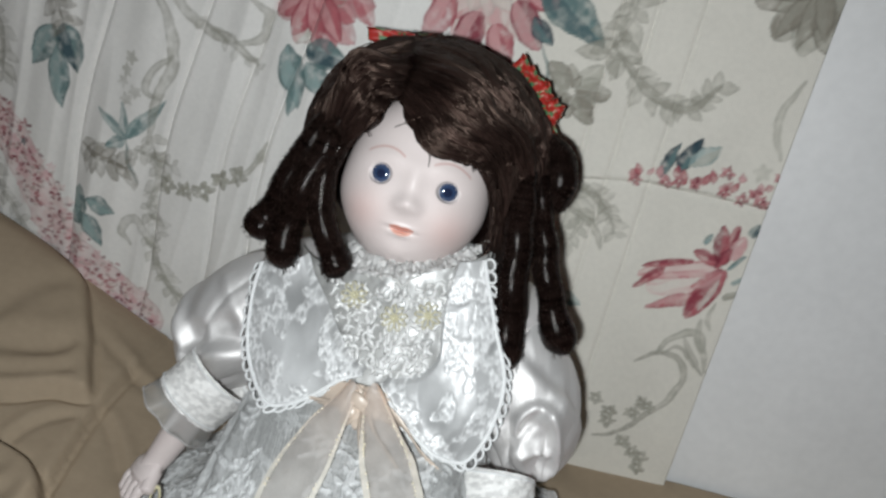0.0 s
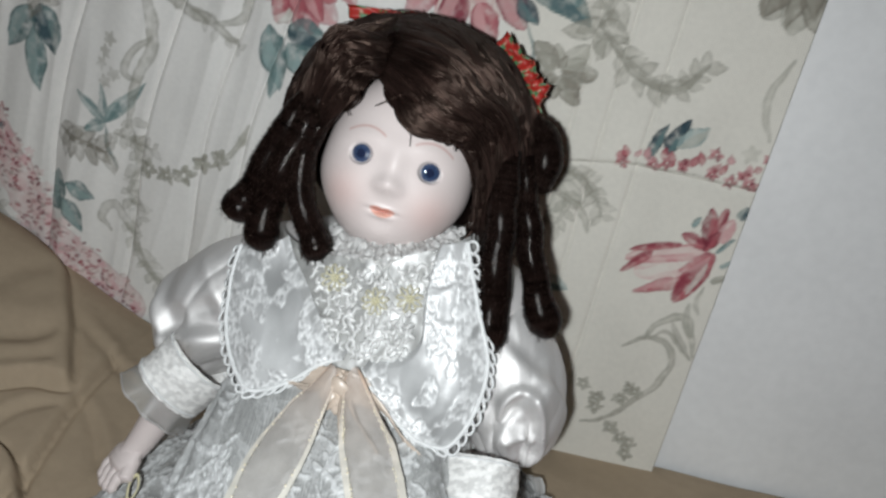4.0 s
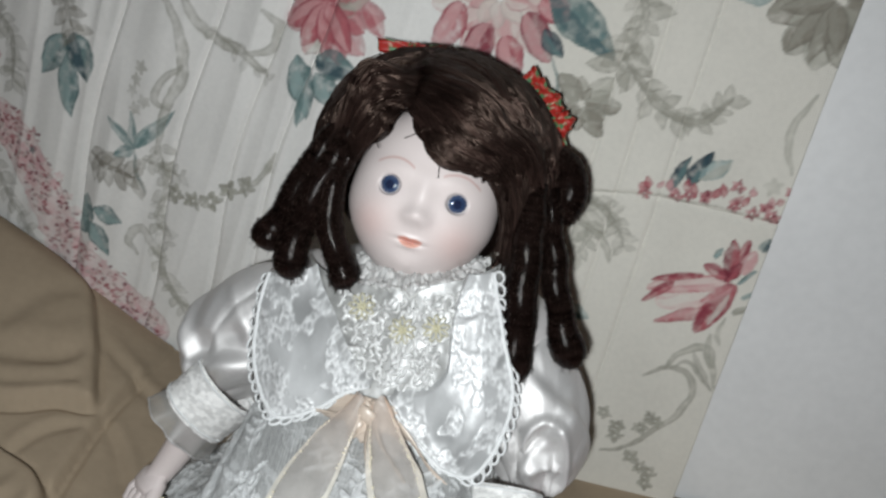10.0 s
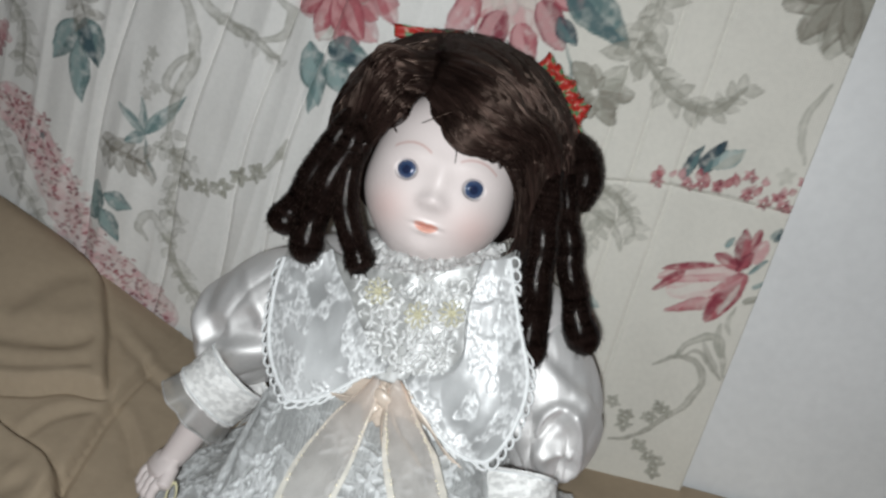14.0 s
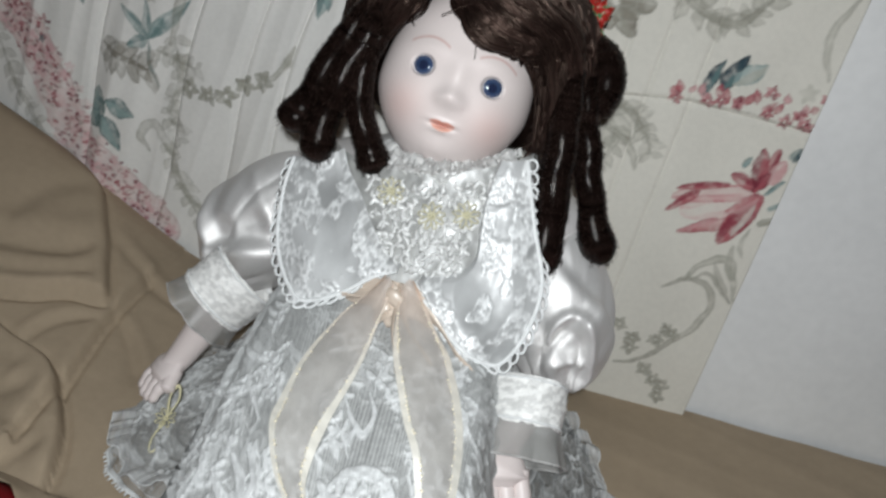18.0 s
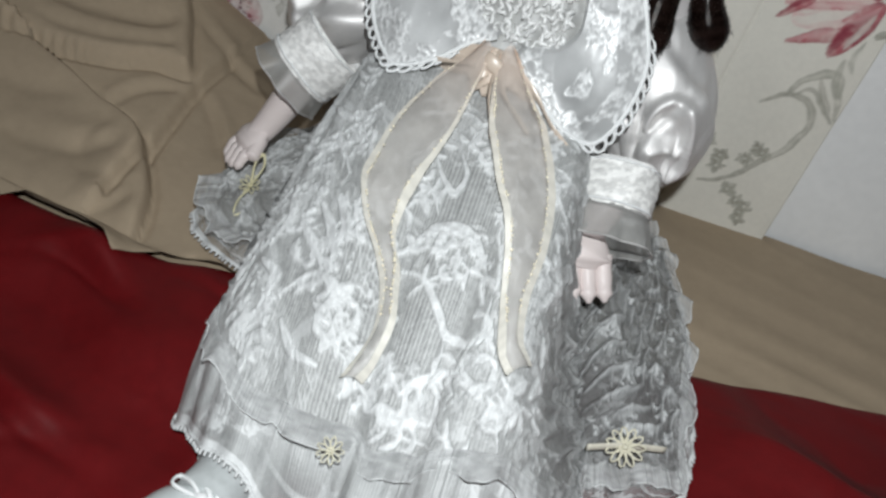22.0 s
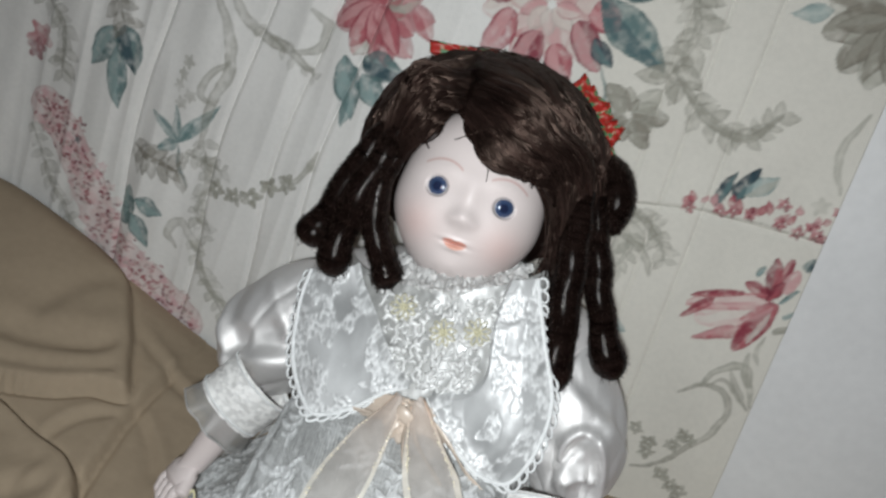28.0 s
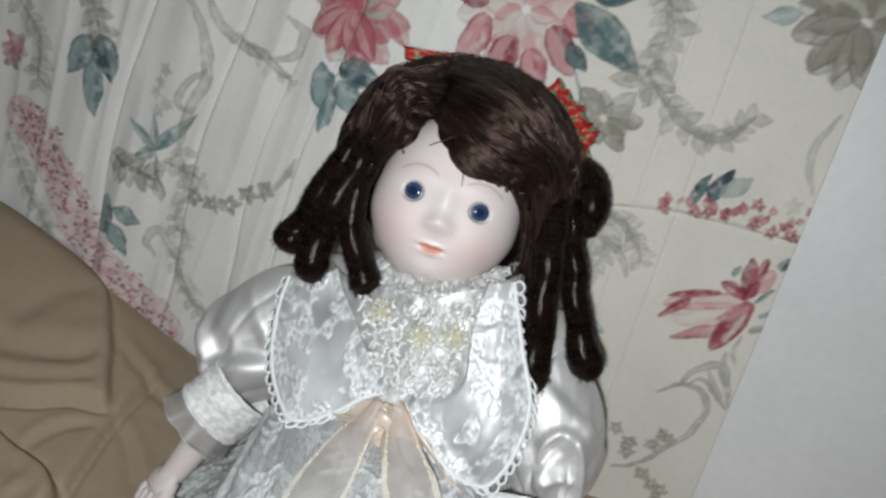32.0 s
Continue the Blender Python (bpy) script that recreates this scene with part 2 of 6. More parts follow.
def make_bed():
    top = new("bed")
    box_part = box("mattress", (BED_X0, BED_Y0, -0.27), (BED_X1, BED_Y1, -0.006), TAN, 0.03)
    box_part.parent = top
    base = box("bed_base", (BED_X0 + 0.01, BED_Y0 + 0.01, -0.55), (BED_X1 - 0.01, BED_Y1 - 0.005, -0.27), PAINT, 0.01)
    base.parent = top
    base["label"] = "plain pale bed base"
    xs = np.concatenate([np.linspace(BED_X0 + 0.03, -0.3, 20), np.linspace(-0.29, 0.32, 240), np.linspace(0.34, BED_X1 - 0.03, 20)])
    ys = np.concatenate([np.linspace(BED_Y0 + 0.03, -0.36, 30), np.linspace(-0.35, BED_Y1 - 0.001, 190)])
    x, y = np.meshgrid(xs, ys, indexing="ij")
    s = Shape()
    s.grid(np.stack([x, y, -0.003 + bed_height(x, y)], -1), TAN, (0.3, 0.23, 0.15))
    sheet = new("fitted_sheet", s.mesh("fitted_sheet"))
    sheet.parent = top
    return tagged(top, "bed with a smooth tan fitted sheet against the wall", "bed")


make_bed()


def red_edge(x):
    return -0.093 - 0.010 * smooth01((-0.085 - x) / 0.03) + smooth01((x + 0.03) / 0.13) * 0.044 + np.maximum(x - 0.11, 0) * 0.27 + 0.002 * fbm(x * 30, 0.5, 2, 4)


def red_height(x, y):
    q = y + 0.35 * x
    far = smooth01((np.hypot((x - 0.03) / 0.8, y + 0.08) - 0.10) / 0.06)
    h = 0.0035 + 0.010 * (fbm(x * 11 + 2, q * 24, 2, 21) + 0.3) * (0.4 + 0.6 * far)
    h = h + far * 0.012 * np.maximum(ridged(x * 7 + y * 3 + 0.15 * np.sin(y * 40), q * 17, 1, 31), 0) ** 1.3
    h = h + far * 0.007 * fbm(x * 22 - y * 12, y * 16 + x * 5, 2, 35) + 0.0010 * fbm(x * 60 + y * 20, y * 45, 2, 37)
    rnd = random.Random(77)
    for _ in range(18):
        cx, cy, a, span = rnd.uniform(-0.24, 0.26), rnd.uniform(-0.30, -0.10), rnd.choice((1.1, 0.2, 0.5, -0.3)) + rnd.uniform(-0.3, 0.3), rnd.uniform(0.02, 0.07)
        t = (x - cx) * math.cos(a) + (y - cy) * math.sin(a)
        d = -(x - cx) * math.sin(a) + (y - cy) * math.cos(a) + 5 * t * t + 0.004 * np.sin(t * 70 + cx * 50)
        rise = rnd.uniform(0.0030, 0.0060) * np.exp(-((t / span) ** 2))
        h = h + (0.4 + 0.6 * far) * rise * (np.exp(-(((d - 0.008) / 0.009) ** 2)) - 0.9 * np.exp(-((d / 0.0040) ** 2)))
    return np.maximum(h, 0.002) + bed_height(x, y)


def make_blanket():
    us = np.concatenate([np.linspace(BED_X0 - 0.01, -0.36, 14), np.linspace(-0.35, 0.36, 380), np.linspace(0.38, BED_X1 + 0.01, 14)])
    vs = np.concatenate([np.linspace(0, 0.36, 250), np.linspace(0.37, 1.6, 40)])
    x, v = np.meshgrid(us, vs, indexing="ij")
    y = red_edge(x) - v
    z = red_height(x, y)
    roll = np.exp(-v / 0.004)
    z = z * (1 - roll) + 0.0005 * roll
    s = Shape()
    s.grid(np.stack([x, y, z], -1), RED, (0.2, 0.01, 0.01))
    return tagged(new("red_blanket", s.mesh("red_blanket")), "rumpled dark red blanket spread over the bed", "blanket")


make_blanket()


def lap(x, y, line, height, lip=0.0016):
    """A layer of cloth that lies to the right of a line: a rolled edge with a crease along it."""
    p = curve(line, 90)
    way = unit(np.gradient(p, axis=0))
    best, side = np.full(x.shape, 9.0), np.zeros(x.shape)
    for q, w in zip(p, way):
        dx, dy = x - q[0], y - q[1]
        d = np.hypot(dx, dy)
        near = d < best
        best = np.where(near, d, best)
        side = np.where(near, np.sign(dx * w[1] - dy * w[0]), side)
    d = best * side
    return height * smooth01((d + 0.0005) / 0.0045) ** 0.7 * (0.45 + 0.55 * smooth01(1 - d / 0.06)) + lip * np.exp(-(((d - 0.007) / 0.005) ** 2)) - 0.0022 * np.exp(-(((d + 0.001) / 0.0022) ** 2))


def furrow(x, y, a, b, depth, width, bow=0.0):
    """A soft valley with a ridge beside it, from a to b."""
    length = math.hypot(b[0] - a[0], b[1] - a[1])
    ux, uy = (b[0] - a[0]) / length, (b[1] - a[1]) / length
    t = ((x - a[0]) * ux + (y - a[1]) * uy) / length
    d = -(x - a[0]) * uy + (y - a[1]) * ux + bow * t * (1 - t)
    ends = smooth01((t + 0.15) / 0.3) * smooth01((1.15 - t) / 0.3)
    return depth * ends * (0.8 * np.exp(-(((d - 1.6 * width) / (1.3 * width)) ** 2)) - np.exp(-((d / width) ** 2)))


def heap_height(x, y):
    ramp = 0.094 * smooth01((-0.11 - x) / 0.26)
    deep = smooth01((y + 0.13) / 0.225)
    h = 0.006 + ramp * deep ** 1.15
    folds = 0.007 * fbm(x * 11 + y * 6, y * 9, 2, 41) + 0.0008 * fbm(x * 50, y * 60, 2, 43)
    folds = folds + lap(x, y, [(-0.300, 0.115), (-0.2388, 0.094), (-0.2103, 0.0634), (-0.1919, 0.0367), (-0.1810, 0.0160), (-0.1990, 0.0080), (-0.2249, -0.010), (-0.300, -0.035)], 0.0075)
    folds = folds + lap(x, y, [(-0.176, 0.050), (-0.1745, 0.012), (-0.1690, -0.020), (-0.1630, -0.052), (-0.160, -0.085)], 0.0045, 0.0008)
    folds = folds + lap(x, y, [(-0.300, -0.010), (-0.2300, -0.0230), (-0.1992, -0.0310), (-0.1770, -0.0370), (-0.1610, -0.0500), (-0.1437, -0.0725), (-0.1323, -0.0982), (-0.1198, -0.140)], 0.0070)
    for a, b, depth, width, bow in (((-0.206, 0.062), (-0.150, 0.045), 0.0028, 0.0035, 0.01), ((-0.174, 0.016), (-0.140, -0.020), 0.0026, 0.0030, -0.01), ((-0.270, 0.010), (-0.205, 0.040), 0.0045, 0.0060, 0.03), ((-0.250, -0.008), (-0.196, 0.024), 0.0032, 0.0040, 0.02),
                                    ((-0.235, 0.075), (-0.250, 0.020), 0.0024, 0.0060, 0.02), ((-0.198, -0.030), (-0.180, 0.004), 0.0026, 0.0030, -0.02), ((-0.190, -0.058), (-0.160, -0.080), 0.0022, 0.0045, 0.03), ((-0.225, -0.070), (-0.175, -0.062), 0.0030, 0.0050, 0.02),
                                    ((-0.165, -0.110), (-0.150, -0.080), 0.0020, 0.0040, 0.01), ((-0.128, 0.060), (-0.120, 0.020), 0.0022, 0.0035, 0.01), ((-0.150, 0.085), (-0.135, 0.055), 0.0018, 0.0035, 0.0), ((-0.290, -0.045), (-0.215, -0.040), 0.0030, 0.0050, 0.01)):
        folds = folds + furrow(x, y, a, b, 0.65 * depth, 1.25 * width, bow)
    calm = smooth01((y + 0.118) / 0.03) * smooth01((0.11 - y) / 0.03) * smooth01((0.0 - x) / 0.08)
    return np.maximum(h + folds * calm, 0.004)


def make_heap():
    us = np.linspace(-0.52, 0.03, 380)
    vs = np.linspace(0, 1, 240)
    x, v = np.meshgrid(us, vs, indexing="ij")
    front = np.interp(x, (-0.52, -0.25, -0.196, -0.180, -0.151, -0.137, -0.127, -0.120, -0.1065, -0.06, 0.03), (-0.16, -0.14, -0.119, -0.1075, -0.1105, -0.116, -0.1245, -0.112, -0.0965, -0.101, -0.102)) + 0.002 * fbm(x * 40, 0.2, 2, 48)
    y = front + (0.096 - front) * v
    z = heap_height(x, y)
    edge = np.exp(-v / 0.01)
    under = red_height(x, y) + 0.0015
    over = smooth01((red_edge(x) - y) / 0.010 + 0.5)
    z = np.maximum(z, under * over) * (1 - edge) + (under * over + 0.003 * (1 - over)) * edge
    s = Shape()
    s.grid(np.stack([x, y, z], -1), TAN, (0.3, 0.23, 0.15))
    return tagged(new("bunched_sheet", s.mesh("bunched_sheet")), "bunched-up tan bed sheet heaped beside the doll", "bed sheet")


make_heap()

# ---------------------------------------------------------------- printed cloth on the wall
CREAM, DIM_CREAM = (0.78, 0.765, 0.735), (0.68, 0.655, 0.59)  # gathered width brightened, flat width dimmed and yellower, to even out torch light
TEAL, PALE_TEAL, DARK_TEAL = (0.12, 0.20, 0.20), (0.30, 0.40, 0.39), (0.03, 0.06, 0.08)
GREY, PALE_GREY, BROWN_GREY = (0.33, 0.32, 0.27), (0.44, 0.43, 0.37), (0.24, 0.22, 0.18)
ROSE, DARK_ROSE, PINK = (0.42, 0.11, 0.13), (0.22, 0.035, 0.055), (0.60, 0.34, 0.34)


class Cloth:
    """Prints leaves, petals and scrolls on a grid of cloth coordinates."""

    def __init__(self, x, z):
        self.x, self.z = x, z
        self.lo, self.hi, self.up = x.min(1), x.max(1), z[0]
        # Cream dims from left to right: uneven torch light countered in the colour.
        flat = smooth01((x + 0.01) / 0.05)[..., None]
        self.c = np.asarray(CREAM) * (1 - flat) + np.asarray(DIM_CREAM) * flat
        self.wx = x + 0.0016 * fbm(x * 130, z * 130, 2, 60)
        self.wz = z + 0.0016 * fbm(x * 130, z * 130, 2, 66)
        self.wash = np.clip(0.78 + 0.7 * fbm(x * 260, z * 260, 3, 71), 0.25, 1)

    def window(self, x0, x1, z0, z1):
        i = np.nonzero((self.hi > x0) & (self.lo < x1))[0]
        j = np.nonzero((self.up > z0) & (self.up < z1))[0]
        if len(i) == 0 or len(j) == 0:
            return None
        return slice(i[0], i[-1] + 1), slice(j[0], j[-1] + 1)

    def lay(self, w, mask, color, strength=1.0):
        a = (np.clip(mask, 0, 1) * self.wash[w] * strength)[..., None]
        self.c[w] = self.c[w] * (1 - a) + np.asarray(color) * a

    def leaf(self, x0, z0, x1, z1, width, color, strength=0.95, vein=None, edge=None, blunt=1.0):
        pad = width + 0.004
        win = self.window(min(x0, x1) - pad, max(x0, x1) + pad, min(z0, z1) - pad, max(z0, z1) + pad)
        if win is None:
            return
        wx, wz = self.wx[win], self.wz[win]
        dx, dz = x1 - x0, z1 - z0
        length = math.hypot(dx, dz)
        t = ((wx - x0) * dx + (wz - z0) * dz) / length ** 2
        d = ((wx - x0) * -dz + (wz - z0) * dx) / length
        w = width * np.clip(np.sin(math.pi * np.clip(t, 0, 1) ** 0.8), 0, 1) ** blunt
        inside = smooth01((w - np.abs(d)) / 0.0009 + 0.5) * (t > 0) * (t < 1)
        self.lay(win, inside, color, strength)
        ink = np.asarray(edge if edge is not None else color) * (1.0 if edge is not None else 0.55)
        rim = np.exp(-((w - np.abs(d)) / (0.0008 + 0.10 * width)) ** 2)
        lines = smooth01((value_noise(d / (0.0012 + 0.10 * width) + 9 * x0 * 100, t * 2.2, 73) - 0.12) / 0.2)
        self.lay(win, inside * np.clip(0.75 * rim + (0.55 if edge is not None else 0.30) * lines, 0, 1), ink, 0.85 * strength)
        if vein is not None:
            self.lay(win, inside * smooth01((w * 0.45 - np.abs(d + w * 0.35)) / 0.001 + 0.5), vein, 0.8)

    def blob(self, x, z, r, color, strength=0.8, squash=1.0):
        win = self.window(x - 2 * r, x + 2 * r, z - 2 * r, z + 2 * r)
        if win is None:
            return
        wx, wz = self.wx[win] - x, self.wz[win] - z
        self.lay(win, smooth01((r - np.hypot(wx, wz * squash) + 0.25 * r * np.sin(5 * np.arctan2(wz, wx) + x * 900)) / 0.001 + 0.5), color, strength)

    def stroke(self, points, width, color, strength=0.7, taper=True):
        line = curve(points, 96)
        lo, hi = line.min(0) - width - 0.004, line.max(0) + width + 0.004
        win = self.window(lo[0], hi[0], lo[1], hi[1])
        if win is None:
            return
        wx, wz = self.wx[win], self.wz[win]
        best = np.full(wx.shape, 1.0)
        for i, p in enumerate(line):
            w = width * (0.35 + 0.65 * math.sin(math.pi * (i + 0.5) / 96)) if taper else width
            best = np.minimum(best, np.hypot(wx - p[0], wz - p[1]) - w)
        self.lay(win, smooth01(-best / 0.0009 + 0.5), color, strength)
        self.lay(win, np.exp(-((best + 0.0006) / 0.0006) ** 2), np.asarray(color) * 0.62, strength * 0.7)

    def sprig(self, points, color, size, count, strength=0.6, seed=0):
        """A stem with small leaves on both sides."""
        rnd = random.Random(seed)
        line = curve(points, count)
        self.stroke(points, size * 0.14, color, strength)
        for i in range(count):
            x, z = line[i]
            a = math.atan2(*(line[min(i + 1, count - 1)] - line[max(i - 1, 0)])[::-1])
            for turn in (0.9, -0.9):
                b = a + turn + rnd.uniform(-0.4, 0.4)
                k = size * rnd.uniform(0.6, 1.1)
                self.leaf(x, z, x + k * math.cos(b), z + k * math.sin(b), k * 0.28, color, strength * rnd.uniform(0.6, 1))

    def bloom(self, x, z, r, petals, colors, seed=0, squash=1.0, rings=3, edge=None):
        rnd = random.Random(seed)
        for ring in range(rings):
            k = r * (1 - ring * 0.27)
            for i in range(petals):
                a = 2 * math.pi * (i + rnd.uniform(-0.25, 0.25) + ring * 0.5) / petals
                c = colors[(i + ring) % len(colors)]
                self.leaf(x + 0.15 * k * math.cos(a), z + 0.15 * k * math.sin(a) * squash, x + k * math.cos(a), z + k * math.sin(a) * squash, k * 0.27, c, rnd.uniform(0.5, 0.95), rnd.choice(colors), edge if ring < 2 else None, 0.6)


def print_cloth(k):
    leaf, blob, stroke, sprig, bloom = k.leaf, k.blob, k.stroke, k.sprig, k.bloom
    # teal leaves, upper corner
    leaf(-0.248, 0.212, -0.266, 0.186, 0.0085, TEAL, vein=PALE_TEAL)
    leaf(-0.243, 0.214, -0.236, 0.186, 0.0085, TEAL, vein=DARK_TEAL)
    leaf(-0.248, 0.200, -0.249, 0.163, 0.0065, TEAL, vein=PALE_TEAL)
    sprig([(-0.262, 0.252), (-0.25, 0.235), (-0.243, 0.216)], BROWN_GREY, 0.013, 9, 0.6, 1)
    sprig([(-0.300, 0.225), (-0.285, 0.205), (-0.287, 0.178)], GREY, 0.013, 9, 0.5, 2)
    blob(-0.303, 0.196, 0.008, ROSE)
    blob(-0.306, 0.188, 0.006, DARK_ROSE)
    # pale blue sprig
    for tip, w in (((-0.223, 0.168), 0.0032), ((-0.207, 0.174), 0.003), ((-0.180, 0.178), 0.0042), ((-0.220, 0.145), 0.0042), ((-0.195, 0.166), 0.003)):
        leaf(-0.205, 0.152, *tip, w, PALE_TEAL, 0.85, TEAL)
    stroke([(-0.205, 0.152), (-0.204, 0.137), (-0.2, 0.125)], 0.0012, TEAL, 0.6)
    for i, (x, z) in enumerate(((-0.203, 0.193), (-0.206, 0.186), (-0.198, 0.181), (-0.204, 0.176), (-0.2, 0.201))):
        blob(x, z, 0.0035, GREY, 0.6)
    sprig([(-0.236, 0.143), (-0.222, 0.137), (-0.205, 0.133)], BROWN_GREY, 0.014, 7, 0.65, 3)
    sprig([(-0.2, 0.145), (-0.188, 0.142), (-0.176, 0.14)], GREY, 0.010, 6, 0.5, 4)
    for x, z in ((-0.179, 0.128), (-0.167, 0.126), (-0.156, 0.128), (-0.145, 0.136), (-0.134, 0.141)):
        bloom(x, z, 0.007, 5, (GREY, PALE_GREY), int(x * 1e4), rings=2)
    stroke([(-0.134, 0.141), (-0.125, 0.147), (-0.117, 0.164)], 0.0018, PALE_GREY, 0.7)
    blob(-0.121, 0.154, 0.003, GREY, 0.5)
    # tall grey scroll between the folds
    stroke([(-0.192, 0.25), (-0.178, 0.23), (-0.175, 0.202), (-0.186, 0.178), (-0.192, 0.15)], 0.0034, GREY, 0.55)
    stroke([(-0.175, 0.205), (-0.186, 0.196), (-0.192, 0.184), (-0.184, 0.178)], 0.0025, GREY, 0.5)
    sprig([(-0.19, 0.155), (-0.186, 0.13), (-0.192, 0.11), (-0.184, 0.095)], GREY, 0.012, 9, 0.5, 6)
    stroke([(-0.176, 0.25), (-0.168, 0.232), (-0.152, 0.222), (-0.138, 0.218), (-0.124, 0.208)], 0.0034, GREY, 0.6)
    stroke([(-0.138, 0.218), (-0.124, 0.222), (-0.119, 0.236), (-0.127, 0.243)], 0.0028, GREY, 0.55)
    sprig([(-0.16, 0.228), (-0.14, 0.217), (-0.124, 0.206)], GREY, 0.008, 6, 0.45, 7)
    # low scroll
    stroke([(-0.205, 0.083), (-0.211, 0.092), (-0.202, 0.1), (-0.19, 0.084), (-0.184, 0.066), (-0.17, 0.05)], 0.003, GREY, 0.5)
    sprig([(-0.195, 0.09), (-0.182, 0.066), (-0.172, 0.045)], PALE_GREY, 0.012, 7, 0.6, 8)
    # pink lace band with specks
    band = np.asarray([(-0.302, 0.15), (-0.29, 0.138), (-0.275, 0.111), (-0.259, 0.079), (-0.235, 0.057), (-0.200, 0.03)])
    band = band + np.array((0.003, 0.003))
    stroke(band, 0.0135, (0.64, 0.45, 0.44), 0.6, False)
    line = curve(band, 130)
    rnd = random.Random(5)
    for p in line[::2]:
        for _ in range(2):
            blob(p[0] + rnd.uniform(-0.013, 0.013), p[1] + rnd.uniform(-0.013, 0.013), rnd.uniform(0.0022, 0.0038), rnd.choice(((0.68, 0.47, 0.47), (0.70, 0.56, 0.54), (0.64, 0.38, 0.40))), 0.75)
    for p in line:
        for _ in range(3):
            x, z = p[0] + rnd.uniform(-0.0125, 0.0125), p[1] + rnd.uniform(-0.0125, 0.0125)
            c = rnd.choice((ROSE, PINK, DARK_ROSE, (0.62, 0.5, 0.47)))
            leaf(x, z, x + rnd.uniform(0.002, 0.0045), z + rnd.uniform(-0.003, 0.003), 0.0009, c, 0.75)
    sprig([(-0.312, 0.14), (-0.298, 0.105), (-0.272, 0.07), (-0.24, 0.03)], GREY, 0.014, 14, 0.45, 9)
    blob(-0.277, 0.137, 0.0022, DARK_TEAL)
    for a, b in (((-0.238, 0.116), (-0.238, 0.09)), ((-0.232, 0.109), (-0.213, 0.102)), ((-0.234, 0.1), (-0.224, 0.077)), ((-0.236, 0.1), (-0.247, 0.09))):
        leaf(*a, *b, 0.006, TEAL, 0.95, PALE_TEAL)
    # pink bloom above
    bloom(-0.088, 0.25, 0.03, 9, (ROSE, PINK, PALE_GREY, ROSE), 11, edge=DARK_ROSE)
    for tip in ((-0.113, 0.238), (-0.104, 0.228), (-0.09, 0.222), (-0.076, 0.229)):
        leaf(-0.09, 0.252, *tip, 0.0062, ROSE, 0.95, PINK, DARK_ROSE, 0.6)
    leaf(-0.07, 0.255, -0.058, 0.238, 0.006, PINK, 0.8, ROSE)
    bloom(-0.2, 0.262, 0.016, 7, (DARK_ROSE, ROSE), 14)
    # teal leaves beside the head
    leaf(-0.106, 0.222, -0.098, 0.187, 0.0085, TEAL, 0.95, PALE_TEAL)
    leaf(-0.096, 0.222, -0.07, 0.218, 0.0085, TEAL, 0.95, DARK_TEAL)
    leaf(-0.094, 0.215, -0.082, 0.196, 0.0075, TEAL, 0.9, PALE_TEAL)
    leaf(-0.1, 0.205, -0.104, 0.182, 0.005, PALE_TEAL, 0.8, TEAL)
    # large rose
    bloom(0.0, 0.268, 0.036, 9, ((0.66, 0.56, 0.52), (0.67, 0.60, 0.55), PINK, (0.66, 0.57, 0.52)), 17, 0.95, edge=ROSE)
    for a, b, c in (((-0.018, 0.262), (-0.030, 0.236), ROSE), ((-0.005, 0.255), (-0.012, 0.228), DARK_ROSE), ((0.005, 0.25), (0.014, 0.226), ROSE), ((0.014, 0.262), (0.03, 0.24), DARK_ROSE), ((0.02, 0.27), (0.036, 0.262), ROSE), ((-0.02, 0.275), (-0.034, 0.268), DARK_ROSE)):
        leaf(*a, *b, 0.0075, c, 0.9, PINK, DARK_ROSE, 0.6)
    leaf(0.024, 0.275, 0.063, 0.246, 0.0105, TEAL, 0.95, (0.07, 0.12, 0.13))
    leaf(0.03, 0.282, 0.056, 0.285, 0.007, TEAL, 0.9, DARK_TEAL)
    leaf(0.024, 0.256, 0.036, 0.243, 0.005, DARK_TEAL, 0.9, TEAL)
    stroke([(0.03, 0.245), (0.036, 0.228), (0.03, 0.21)], 0.001, TEAL, 0.6)
    bloom(0.05, 0.222, 0.02, 6, (GREY, PALE_GREY, BROWN_GREY), 19)
    # grey acanthus at the other side
    sprig([(0.066, 0.29), (0.072, 0.268), (0.066, 0.245)], GREY, 0.017, 9, 0.6, 21)
    sprig([(0.067, 0.248), (0.085, 0.229), (0.107, 0.222), (0.12, 0.234)], GREY, 0.012, 11, 0.6, 22)
    stroke([(0.066, 0.25), (0.085, 0.23), (0.108, 0.222), (0.121, 0.236)], 0.0028, GREY, 0.6)
    bloom(0.158, 0.288, 0.032, 11, (BROWN_GREY, GREY, PALE_GREY), 23)
    for tip in ((0.14, 0.262), (0.152, 0.258), (0.132, 0.282), (0.164, 0.264)):
        leaf(0.156, 0.288, *tip, 0.005, BROWN_GREY, 0.8, GREY)
    leaf(0.13, 0.288, 0.112, 0.284, 0.004, PALE_TEAL, 0.8)
    stroke([(0.16, 0.245), (0.153, 0.225), (0.158, 0.205)], 0.002, PALE_GREY, 0.6)
    # dark bud with a pale leaf
    leaf(*(0.102, 0.1847), *(0.11, 0.2057), 0.0034, DARK_TEAL, 0.95, TEAL)
    leaf(*(0.1118, 0.1895), *(0.1181, 0.2084), 0.0040, DARK_TEAL, 0.95, TEAL)
    leaf(*(0.1162, 0.1941), *(0.1298, 0.2074), 0.0050, PALE_TEAL, 0.85, PALE_GREY)
    leaf(0.116, 0.2, 0.12, 0.21, 0.0024, DARK_TEAL, 0.95)
